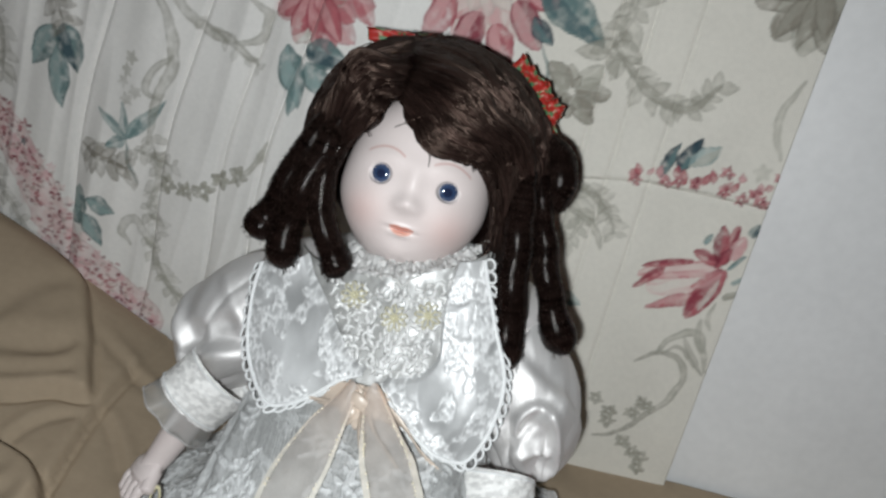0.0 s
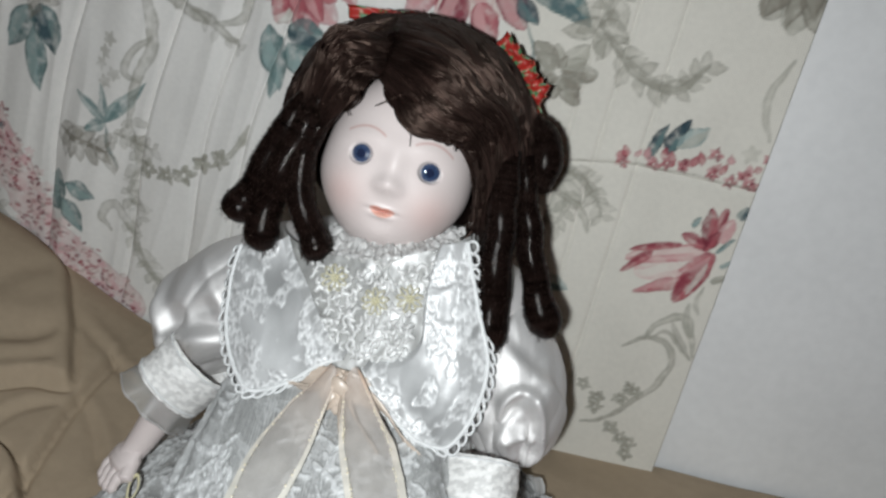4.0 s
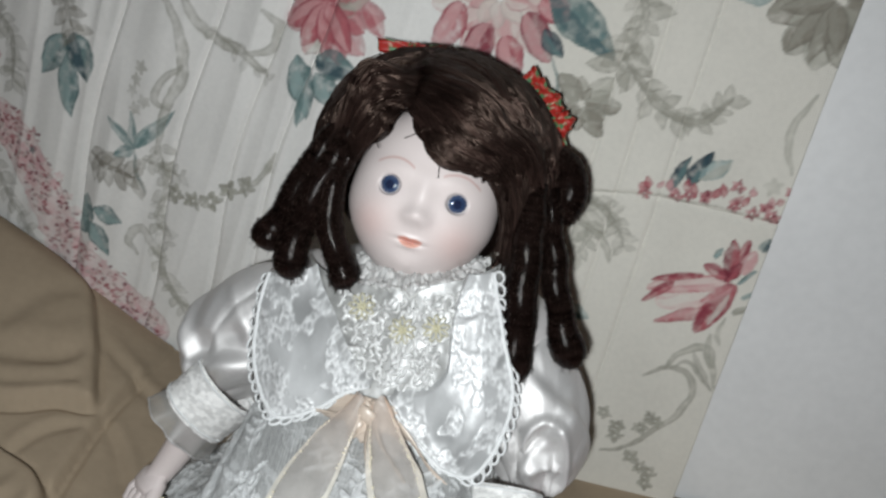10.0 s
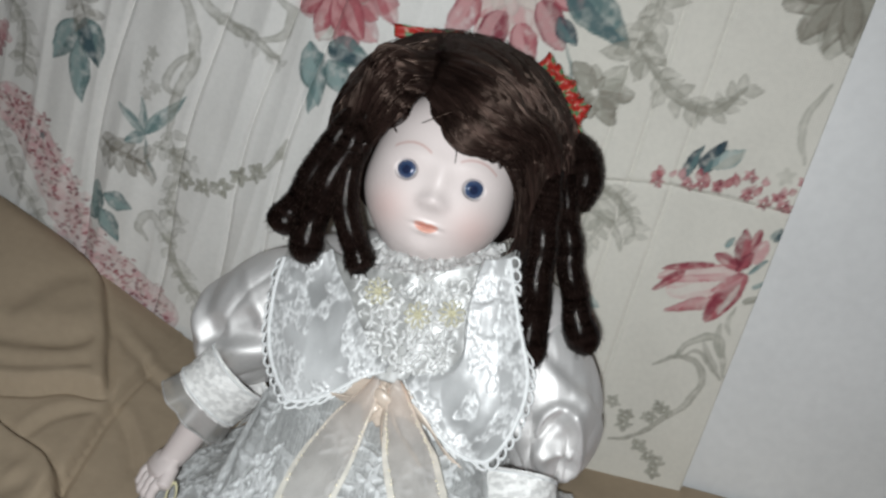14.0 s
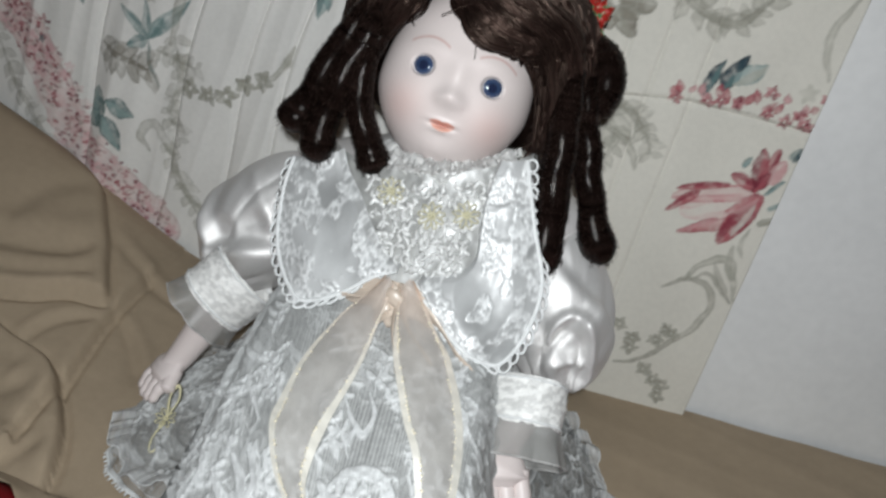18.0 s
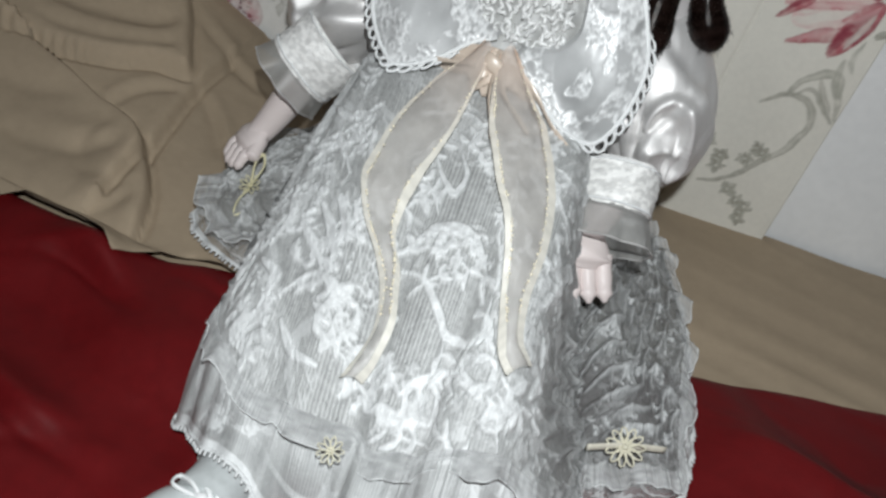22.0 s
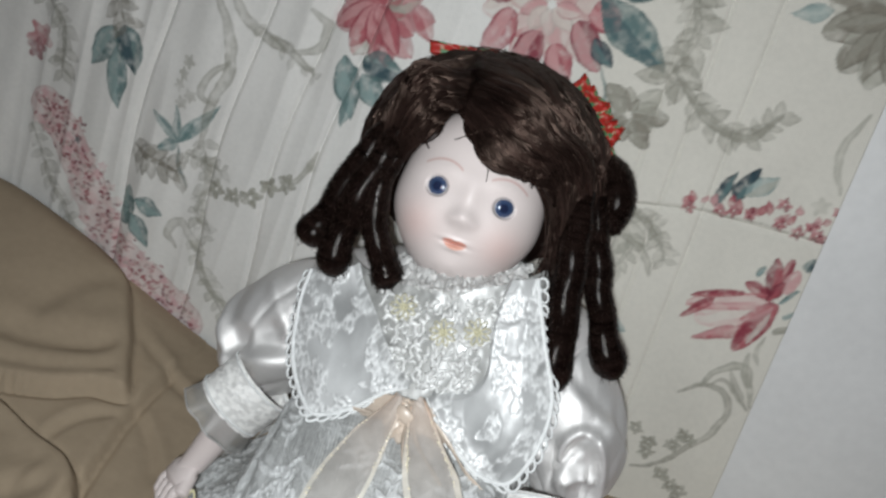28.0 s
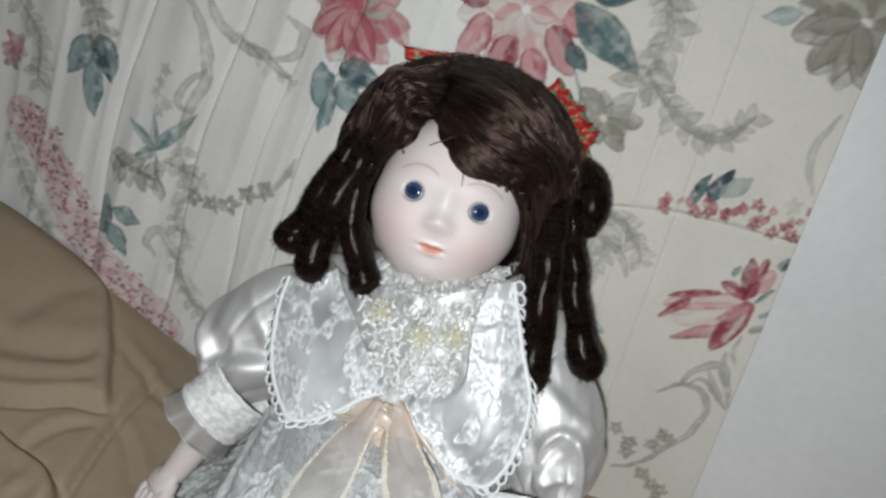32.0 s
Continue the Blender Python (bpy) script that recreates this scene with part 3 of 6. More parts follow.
    rnd = random.Random(8)
    for i in range(17):
        x = 0.088 + 0.0047 * i
        z = 0.1835 + rnd.uniform(-0.002, 0.009) * (i / 17) + 0.001
        leaf(x, z, x + rnd.uniform(-0.004, 0.004), z + rnd.uniform(0.003, 0.0085), 0.0021, rnd.choice((ROSE, PINK, ROSE)), 0.85)
    for x, z in ((0.1353, 0.1933), (0.1362, 0.1838), (0.1455, 0.1811), (0.1513, 0.1854), (0.1592, 0.18), (0.1548, 0.1808), (0.1618, 0.1958), (0.1217, 0.1852), (0.1132, 0.1852), (0.0905, 0.1822), (0.1063, 0.1834)):
        bloom(x, z, 0.0040, 5, (ROSE, DARK_ROSE, PINK), int(x * 1e4), rings=2)
    blob(0.152, 0.197, 0.004, PALE_GREY, 0.6)
    stroke([(0.058, 0.1765), (0.09, 0.181), (0.125, 0.1815), (0.166, 0.1785)], 0.0006, GREY, 0.5, False)
    sprig([(0.056, 0.17), (0.066, 0.155), (0.062, 0.14)], PALE_GREY, 0.014, 7, 0.7, 25)
    leaf(0.058, 0.108, 0.076, 0.104, 0.006, PALE_TEAL, 0.8, TEAL)
    # tulip
    blush = (0.67, 0.60, 0.55)
    for a, b, w, c, v, ink in (
        ((0.1453, 0.1405), (0.1096, 0.1215), 0.0072, blush, None, PINK),
        ((0.1439, 0.1425), (0.1023, 0.1292), 0.004, PINK, blush, ROSE),
        ((0.1305, 0.1433), (0.1042, 0.1343), 0.0018, ROSE, DARK_ROSE, None),
        ((0.1159, 0.1355), (0.1028, 0.1209), 0.0022, ROSE, DARK_ROSE, None),
        ((0.1381, 0.1244), (0.1106, 0.1103), 0.0026, ROSE, PINK, DARK_ROSE),
        ((0.1466, 0.1419), (0.1324, 0.1088), 0.0046, ROSE, DARK_ROSE, DARK_ROSE),
        ((0.145, 0.1352), (0.1381, 0.1155), 0.0012, blush, None, None),
        ((0.146, 0.1395), (0.1318, 0.1276), 0.0026, PINK, ROSE, None),
        ((0.1444, 0.1442), (0.1288, 0.1488), 0.0028, ROSE, DARK_ROSE, DARK_ROSE),
        ((0.1441, 0.1441), (0.1408, 0.1655), 0.0034, DARK_ROSE, ROSE, None),
        ((0.1454, 0.1444), (0.1485, 0.1676), 0.0024, ROSE, DARK_ROSE, None),
        ((0.1492, 0.1475), (0.1531, 0.1616), 0.003, (0.66, 0.50, 0.48), PINK, ROSE),
        ((0.142, 0.142), (0.1479, 0.1545), 0.002, DARK_ROSE, ROSE, None),
        ((0.1326, 0.1532), (0.1366, 0.1598), 0.0016, TEAL, PALE_TEAL, None),
        ((0.1557, 0.1622), (0.1584, 0.1701), 0.002, TEAL, DARK_TEAL, None),
        ((0.1482, 0.1412), (0.1562, 0.1513), 0.001, TEAL, PALE_TEAL, None),
        ((0.1519, 0.1345), (0.1595, 0.1399), 0.001, PALE_TEAL, TEAL, None),
        ((0.1494, 0.1242), (0.1578, 0.1308), 0.0018, PALE_GREY, GREY, None),
    ):
        leaf(*a, *b, 1.25 * w, c, 0.95, v, ink, 0.5)
    # low scroll with small blossoms
    stroke([(0.1126, 0.0776), (0.123, 0.0845), (0.1337, 0.0847), (0.1404, 0.0759), (0.1377, 0.0624), (0.1255, 0.0428), (0.1128, 0.0284), (0.098, 0.022)], 0.0021, GREY, 0.6)
    stroke([(0.1221, 0.0838), (0.1291, 0.0954), (0.1403, 0.1018), (0.1473, 0.0901), (0.1512, 0.0782)], 0.0024, PALE_GREY, 0.85)
    stroke([(0.1349, 0.0981), (0.1409, 0.0885), (0.1495, 0.0762)], 0.0018, GREY, 0.5)
    stroke([(0.1414, 0.1105), (0.1421, 0.0986), (0.1473, 0.0901)], 0.0016, PALE_GREY, 0.7)
    stroke([(0.1252, 0.0845), (0.1345, 0.0906), (0.1439, 0.0818), (0.1506, 0.076)], 0.0012, GREY, 0.55)
    stroke([(0.146, 0.1211), (0.1443, 0.1112), (0.1469, 0.1047)], 0.0014, PALE_GREY, 0.6)
    for x, z in ((0.0954, 0.0471), (0.1046, 0.0408), (0.1049, 0.0335), (0.1178, 0.0425), (0.1216, 0.0507), (0.1254, 0.0486), (0.1163, 0.0223), (0.1231, 0.0167), (0.1283, 0.0141), (0.1282, 0.0067)):
        bloom(x, z, 0.0052, 5, (GREY, PALE_GREY), int(x * 1e4), rings=2)
    for a, m, b in (((0.056, 0.172), (0.070, 0.170), (0.080, 0.160)), ((0.060, 0.160), (0.074, 0.152), (0.080, 0.140))):
        stroke([a, m, b], 0.0024, GREY, 0.6)
    sprig([(0.062, 0.172), (0.078, 0.166), (0.086, 0.150)], GREY, 0.011, 8, 0.5, 31)
    # the print goes on past the corner of the bed
    for i in range(12):
        x, z = rnd.uniform(-0.56, -0.34), rnd.uniform(0.02, 0.7)
        bloom(x, z, rnd.uniform(0.015, 0.03), 8, rnd.choice(((ROSE, PINK, DARK_ROSE), (GREY, PALE_GREY), (TEAL, PALE_TEAL))), 40 + i)
    for i in range(14):
        x, z = rnd.uniform(-0.3, 0.15), rnd.uniform(0.33, 0.7)
        bloom(x, z, rnd.uniform(0.015, 0.03), 8, rnd.choice(((ROSE, PINK, DARK_ROSE), (GREY, PALE_GREY), (TEAL, PALE_TEAL))), 60 + i)


def cloth_relief(x, z):
    """How far the cloth stands out from its plane: gathers at one side, nearly flat at the other."""
    q = x - 0.24 * (z - 0.2)
    loose = smooth01((0.02 - x) / 0.1)
    d = loose * (0.0060 * fbm(q * 36, z * 4, 2, 81) + 0.0034 * ridged(q * 40 + 3, z * 2.2, 2, 83))
    for c in (-0.165, -0.128, -0.103, -0.222):
        d = d - 0.0028 * np.exp(-(((q - c - 0.004 * np.sin(z * 30)) / 0.0016) ** 2)) * loose
    p = x - 0.09 * z
    for c in (0.043, 0.060, 0.082):
        d = d - 0.0012 * np.exp(-(((p - c) / 0.0012) ** 2))
    d = d + 0.0008 * fbm(x * 40, z * 26, 2, 85)
    seam = 0.176 + (x - 0.06) * 0.16 - (np.maximum(x - 0.09, 0)) * 0.2
    return d - 0.0012 * np.exp(-(((z - seam) / 0.0012) ** 2)) * smooth01((x - 0.05) / 0.01)


def make_cloth():
    xs = np.concatenate([np.linspace(-0.6, -0.345, 60, endpoint=False), np.linspace(-0.345, 0.0, 420, endpoint=False), np.linspace(0.0, 0.146, 180)])
    zs = np.concatenate([np.linspace(-0.003, 0.315, 360, endpoint=False), np.linspace(0.315, 0.75, 90)])
    x, z = np.meshgrid(xs, zs, indexing="ij")
    x = x + smooth01(x / 0.146) * 0.075 * np.minimum(z, 0.5)
    k = Cloth(x, z)
    print_cloth(k)
    y = CLOTH_Y - cloth_relief(x, z)
    s = Shape()
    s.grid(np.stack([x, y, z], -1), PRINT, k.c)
    ob = new("floral_curtain", s.mesh("floral_curtain"))
    thick = ob.modifiers.new("thickness", "SOLIDIFY")
    thick.thickness, thick.offset = 0.0008, 1.0
    return tagged(ob, "cream cotton curtain printed with roses, tulips and grey scrolls", "curtain")


make_cloth()

# ---------------------------------------------------------------- doll
SKIN, IVORY, WHITE = (0.70, 0.62, 0.60), (0.46, 0.44, 0.435), (0.74, 0.75, 0.75)
SILVER, PEACH, YELLOW = (0.41, 0.415, 0.41), (0.59, 0.49, 0.405), (0.62, 0.58, 0.38)
BROWN, BLACK = (0.0126, 0.0072, 0.0060), (0.012, 0.01, 0.01)
doll = Shape()

# the head's own frame: right, up, out of the face
OUT = unit((0.15, -0.94, 0.30))
RIGHT = np.array((0.97, 0.20, -0.17))
RIGHT = unit(RIGHT - OUT * (RIGHT @ OUT))
UP = np.cross(OUT, RIGHT)
HEAD_AXES = np.stack([RIGHT, UP, OUT])
HEAD = np.array((-0.0005, -0.020, 0.197)) - 0.026 * OUT


def head_point(p):
    return HEAD + np.asarray(p, float) @ HEAD_AXES


def make_face():
    n, m = 360, 400
    th = np.linspace(0.002, math.pi - 0.002, n)[:, None]
    ph = np.linspace(0, 2 * math.pi, m, endpoint=False)[None, :]
    d = np.stack([np.sin(th) * np.sin(ph), np.cos(th) * np.ones_like(ph), np.sin(th) * np.cos(ph)], -1)
    rad = np.where(d[..., 1:2] > 0, np.array((0.0318, 0.040, 0.030)), np.array((0.0318, 0.0385, 0.030)))
    P = d * rad
    a, b, c = P[..., 0], P[..., 1], P[..., 2]
    front = smooth01(c / 0.012)

    def bump(x, y, rx, ry):
        return np.exp(-((a - x) / rx) ** 2 - ((b - y) / ry) ** 2) * front

    cheek = bump(-0.016, -0.013, 0.012, 0.011) + bump(0.016, -0.013, 0.012, 0.011)
    socket = bump(-0.0142, 0.003, 0.0080, 0.0050) + bump(0.0142, 0.003, 0.0080, 0.0050)
    nose = bump(0, -0.0085, 0.0046, 0.0040) * 0.0044 + bump(0, 0.000, 0.0042, 0.008) * 0.0020 + (bump(-0.0042, -0.0098, 0.0026, 0.0024) + bump(0.0042, -0.0098, 0.0026, 0.0024)) * 0.0008
    lips = bump(0, -0.0180, 0.0055, 0.0012) * 0.0010 + bump(0, -0.0216, 0.0040, 0.0013) * 0.0013 - bump(0, -0.0197, 0.0046, 0.0009) * 0.0016
    chin = bump(0, -0.030, 0.008, 0.005) * 0.0020
    brow = bump(-0.013, 0.008, 0.010, 0.004) + bump(0.013, 0.008, 0.010, 0.004)
    P[..., 2] += cheek * 0.0022 - socket * 0.0010 + nose + lips + chin + brow * 0.0012
    for s in (-1, 1):
        w = smooth01((1.06 - np.hypot((a - s * 0.0142) / 0.0047, (b - 0.0006) / 0.0043)) / 0.20) * (c > 0)
        P[..., 2] = P[..., 2] * (1 - 0.85 * w) + (0.0240 - 0.30 * (a * s - 0.0142)) * 0.85 * w
    P[..., 0] *= 1 + 0.05 * np.exp(-((b + 0.012) / 0.012) ** 2)
    col = np.zeros(P.shape) + SKIN

    def tone(mask, color, k):
        w = (np.clip(mask, 0, 1) * k)[..., None]
        col[:] = col * (1 - w) + np.asarray(color) * w

    tone(bump(-0.019, -0.016, 0.009, 0.009) + bump(0.019, -0.016, 0.009, 0.009), (0.70, 0.40, 0.35), 0.34)
    reach = np.clip(1 - (a / 0.0054) ** 2, 0, 1)
    top = -0.0186 + 0.0012 * reach ** 0.7 - 0.0005 * np.exp(-((a / 0.0011) ** 2))
    low = -0.0190 - 0.0033 * reach ** 0.8
    mid = -0.0189 - 0.0009 * reach
    on = (np.abs(a) < 0.0054) * (c > 0)
    tone(smooth01((top - b) / 0.0004) * smooth01((b - mid) / 0.0003) * on, (0.64, 0.24, 0.17), 0.85)
    tone(smooth01((mid - b) / 0.0003) * smooth01((b - low) / 0.0006) * on, (0.72, 0.36, 0.27), 0.85)
    tone(np.exp(-(((b - mid) / 0.00040) ** 2)) * on * reach, (0.34, 0.09, 0.06), 0.75)
    for s in (-1, 1):
        x = (a * s - 0.0140) / 0.0078
        line = 0.0092 + 0.0028 * (1 - x ** 2) - 0.0006 * x
        tone(np.exp(-((b - line) / 0.00050) ** 2) * (np.abs(x) < 1) * (c > 0), (0.48, 0.22, 0.18), 0.55)
        rim = np.hypot((a - s * 0.0142) / 0.0052, (b - 0.0006) / 0.0048)
        tone(smooth01((0.95 - rim) / 0.1) * (c > 0), (0.42, 0.41, 0.42), 0.55)
    doll.grid(head_point(P), PORCELAIN, col, wrap_v=True)
    for s in (-1, 1):
        n2 = 40
        E = ball_grid((0, 0, 0), np.eye(3), (0.0051, 0.0051, 0.0050), n2, 48)
        E = E[..., [0, 1, 2]]
        r = np.hypot(E[..., 0], E[..., 1])
        iris = np.where((r < 0.00480)[..., None], (0.030, 0.052, 0.110), (0.20, 0.21, 0.23))
        ring = np.exp(-((r - 0.0047) / 0.0006) ** 2)[..., None]
        iris = iris * (1 - 0.6 * ring) + np.array((0.015, 0.025, 0.06)) * 0.6 * ring
        iris = np.where((r < 0.0019)[..., None], (0.015, 0.022, 0.055), iris)
        E[..., 2] = E[..., 2] * 0.7 - 0.30 * E[..., 0] * s
        doll.grid(head_point(E + np.array((s * 0.0143, 0.0006, 0.0221))), EYE, iris, wrap_v=True)
    # ears hidden by the wig, neck
    neck = curve([head_point((0, -0.022, -0.006)), (-0.002, -0.004, 0.152), (-0.003, -0.001, 0.138)], 10)
    doll.tube(neck, np.linspace(0.014, 0.016, 10), PORCELAIN, SKIN, 20)


make_face()

WIG_C, WIG_R = np.array((0.0, 0.0145, -0.011)), np.array((0.0512, 0.0475, 0.046))
PART = np.array((-0.0143, 0.0335, 0.024))


def wig_point(d, lift=0.0):
    return WIG_C + unit(d) * (WIG_R + lift)


def strands(path, width, count, color, rnd, fray=1.0, thick=0.0005):
    """A lock: many fine fibres side by side along one gently waved path in the head's frame."""
    path = np.asarray(path)
    n = len(path)
    ahead = unit(np.gradient(path, axis=0))
    outward = unit(path - WIG_C)
    side = unit(np.cross(ahead, outward))
    s = np.linspace(0, 1, n)[:, None]
    f1, f2, p1, p2 = rnd.uniform(6, 13), rnd.uniform(6, 14), rnd.uniform(0, 6), rnd.uniform(0, 6)
    path = path + outward * 0.0017 * np.sin(s * f1 + p1) * s ** 0.3 + side * 0.0016 * np.sin(s * f2 + p2)
    tone = rnd.choice((0.6, 0.9, 1.2, 1.6))
    for _ in range(count):
        o = rnd.uniform(-1, 1)
        h = 0.0011 * (1 - o * o) + rnd.uniform(-0.5, 1) * thick
        wave = width * 0.18 * np.sin(s * rnd.uniform(3, 12) + rnd.uniform(0, 6))
        spread = 0.35 + 0.65 * np.sin(math.pi * np.clip(s * 0.86 + 0.10, 0, 1)) + 0.12 * np.sin(s * f1 * 2 + p2)
        P = path + side * (o * width * spread + wave) + outward * (h + fray * 0.0007 * rnd.uniform(-1, 1) * s)
        end = n - rnd.randint(0, max(1, n // 6))
        k = tone * rnd.uniform(0.6, 1.5)
        r = thick * rnd.uniform(0.6, 1.0) * np.clip(np.sin(math.pi * np.linspace(0.06, 0.97, end)), 0.15, 1) ** 0.5
        doll.tube(head_point(P[:end]), r, HAIR, tuple(k * c for c in color), 4)


def make_wig():
    rnd = random.Random(3)
    n, m = 60, 90
    th = np.linspace(0.02, math.pi - 0.02, n)[:, None]
    ph = np.linspace(0, 2 * math.pi, m, endpoint=False)[None, :]
    d = np.stack([np.sin(th) * np.sin(ph), np.cos(th) * np.ones_like(ph), np.sin(th) * np.cos(ph)], -1)
    P = WIG_C + d * (WIG_R - 0.0025)
    a, b, c = P[..., 0], P[..., 1], P[..., 2]
    face = (c > 0.0) & (b < 0.034 - 0.35 * np.abs(a + 0.0143)) & (np.abs(a) < 0.034)
    keep = ~face & (b > -0.03)
    doll.grid(head_point(P), HAIR, BROWN, wrap_v=True, keep=keep)
    back = np.array((-0.004, 0.052, -0.055))
    # falls from the parting over the crown, both sides
    for side in (-1, 1):
        for i in range(66):
            f = (i + rnd.random()) / 66
            start = np.array(wig_point(np.array((-0.0143 * (1 - f), 0.040 - 0.01 * f, 0.030 - 0.085 * f))) - 0)
            az = radians(78 - 150 * f)
            end_b = rnd.uniform(-0.020, -0.008) - WIG_C[1]
            goal = np.array((side * math.cos(az) * 0.045 if abs(az) < 1.4 else side * 0.012, end_b, math.sin(az) * 0.045))
            if f < 0.25:
                goal = np.array((side * 0.047, end_b, 0.012 - 0.02 * f))
            d0, d1 = unit(start - WIG_C), unit(goal)
            t = np.linspace(0, 1, 18)[:, None]
            mid = unit(d0 + d1 + np.array((side * 0.45, 0.25, 0.1)))
            path = np.stack([wig_point((1 - u) ** 2 * d0 + 2 * u * (1 - u) * mid * 0.9 + u * u * d1, 0.0008 + 0.0015 * math.sin(math.pi * u)) for u in t[:, 0]])
            strands(path, 0.0048, 26, BROWN, rnd)
    # bangs: a short sweep to one side, a full one to the other
    for i in range(26):
        f = i / 25
        end = np.array((-0.0325 - 0.012 * f, 0.004 - 0.014 * f, 0.020 - 0.010 * f))
        mid = np.array((-0.0215 - 0.016 * f, 0.0245 + 0.016 * f, 0.0305 - 0.004 * f))
        path = curve([PART + np.array((0.0, 0.002 + 0.012 * f, -0.006 * f)), mid, end], 18)
        strands(path, 0.0026, 18, BROWN, rnd, 1.0, 0.00042)
    for i in range(58):
        f = (i + rnd.uniform(-0.4, 0.4)) / 57
        f = min(max(f, 0.0), 1.0)
        k1 = np.array((-0.0050 + 0.013 * f, 0.0225 + 0.022 * f, 0.0325))
        k2 = np.array((0.0062 + 0.018 * f, 0.0172 + 0.020 * f, 0.0345 - 0.003 * f))
        k3 = np.array((0.0200 + 0.019 * f, 0.0165 + 0.012 * f, 0.0310 - 0.006 * f))
        k4 = np.array((0.0305 + 0.015 * f, 0.0060 + 0.004 * f, 0.0250 - 0.008 * f)) + np.array((rnd.uniform(0, 1), rnd.uniform(-1, 1), 0)) * 0.002
        end = np.array((0.0385 + 0.008 * f, -0.012 - 0.010 * rnd.random(), 0.0200 - 0.006 * f))
        path = curve([PART + np.array((0.001 * f, 0.0 + 0.014 * f, -0.004 * f)), k1, k2, k3, k4, end], 26)
        if rnd.random() < 0.45:
            path = path[:rnd.randint(15, 22)]
        strands(path, 0.0028, 18, BROWN, rnd, 1.6, 0.00042)
    # short tufts at the lower edge of the fringe
    for i in range(16):
        f = i / 15
        a = np.array((0.004 + 0.016 * f, 0.0215 - 0.002 * f, 0.0340 - 0.003 * f))
        b = a + np.array((0.0045 + rnd.uniform(-0.002, 0.003), -0.0065 + rnd.uniform(-0.002, 0.002), -0.0008))
        strands(curve([a, (a + b) / 2 + np.array((0.0012, 0.0008, 0.0008)), b], 10), 0.0016, 9, BROWN, rnd, 1.5, 0.00036)
    # waved tufts that stand off the side
    for i in range(90):
        d0 = unit((rnd.uniform(0.25, 1.0), rnd.uniform(-0.25, 0.9), rnd.uniform(0.05, 0.8)))
        path = np.stack([wig_point(d0 + np.array((0.30, -0.55, -0.15)) * k + 0.05 * np.array((math.sin(8 * k + i), math.cos(7 * k + i), 0)), 0.0018 + 0.0016 * math.sin(7 * k + i)) for k in np.linspace(0, 0.75, 12)])
        if ((path[:, 0] < 0.034) & (path[:, 1] < 0.020)).any():
            continue
        strands(path, 0.0022, 12, tuple(1.3 * c for c in BROWN), rnd, 1.5, 0.00042)
    # a few loose hairs over the brow
    for e in ((0.003, 0.0085),):
        path = curve([(-0.002 + e[0] * 0.5, 0.022, 0.033), (e[0], e[1] + 0.005, 0.0325), (e[0] + 0.001, e[1], 0.0305)], 12)
        doll.tube(head_point(path), 0.00022, HAIR, BROWN, 4)
    # fly-away fuzz round the outline
    for _ in range(1100):
        d0 = unit((rnd.uniform(-1, 1), rnd.uniform(0.1, 1), rnd.uniform(-0.8, 0.35)))
        d1 = unit(d0 + np.array((rnd.uniform(-0.4, 0.4), rnd.uniform(-0.3, 0.1), rnd.uniform(-0.3, 0.0))))
        path = curve([wig_point(d0, 0.001), wig_point(d0 + d1, rnd.uniform(0.002, 0.0050)), wig_point(d1, rnd.uniform(0.001, 0.006))], 9)
        doll.tube(head_point(path), 0.00024, HAIR, BROWN, 3)
    # short waved hairs that stand off the smooth ones
    for _ in range(1900):
        d0 = unit((rnd.uniform(-1, 1), rnd.uniform(0.0, 1), rnd.uniform(-0.7, 0.75)))
        if d0[2] > 0.2 and d0[1] < 0.72 and abs(d0[0]) < 0.8:
            continue
        flow = unit(np.array((math.copysign(0.6, d0[0] + 0.25) + rnd.uniform(-0.5, 0.5), -0.8 + 0.8 * abs(d0[1]) * 0.3, rnd.uniform(-0.4, 0.4))))
        span = rnd.uniform(0.15, 0.45)
        path = np.stack([wig_point(d0 + flow * span * k + 0.03 * np.array((math.sin(9 * k + d0[0] * 40), math.cos(7 * k), 0)), 0.0012 + rnd.uniform(0.0, 0.0014) + 0.0012 * math.sin(3 * k)) for k in np.linspace(0, 1, 8)])
        doll.tube(head_point(path), 0.00017, HAIR, tuple(rnd.uniform(0.5, 2.2) * c for c in BROWN), 3)
    # short hair that hangs behind the cheeks
    for side in (-1, 1):
        for i in range(26):
            f = rnd.random()
            top = np.array((side * (0.038 + 0.008 * f), rnd.uniform(0.0, 0.012), 0.012 - 0.03 * f))
            path = curve([top, top + np.array((side * 0.001, -0.016, 0.0)), top + np.array((-side * 0.003, rnd.uniform(-0.034, -0.024), -0.001))], 12)
            strands(path, 0.004, 14, BROWN, rnd)


make_wig()


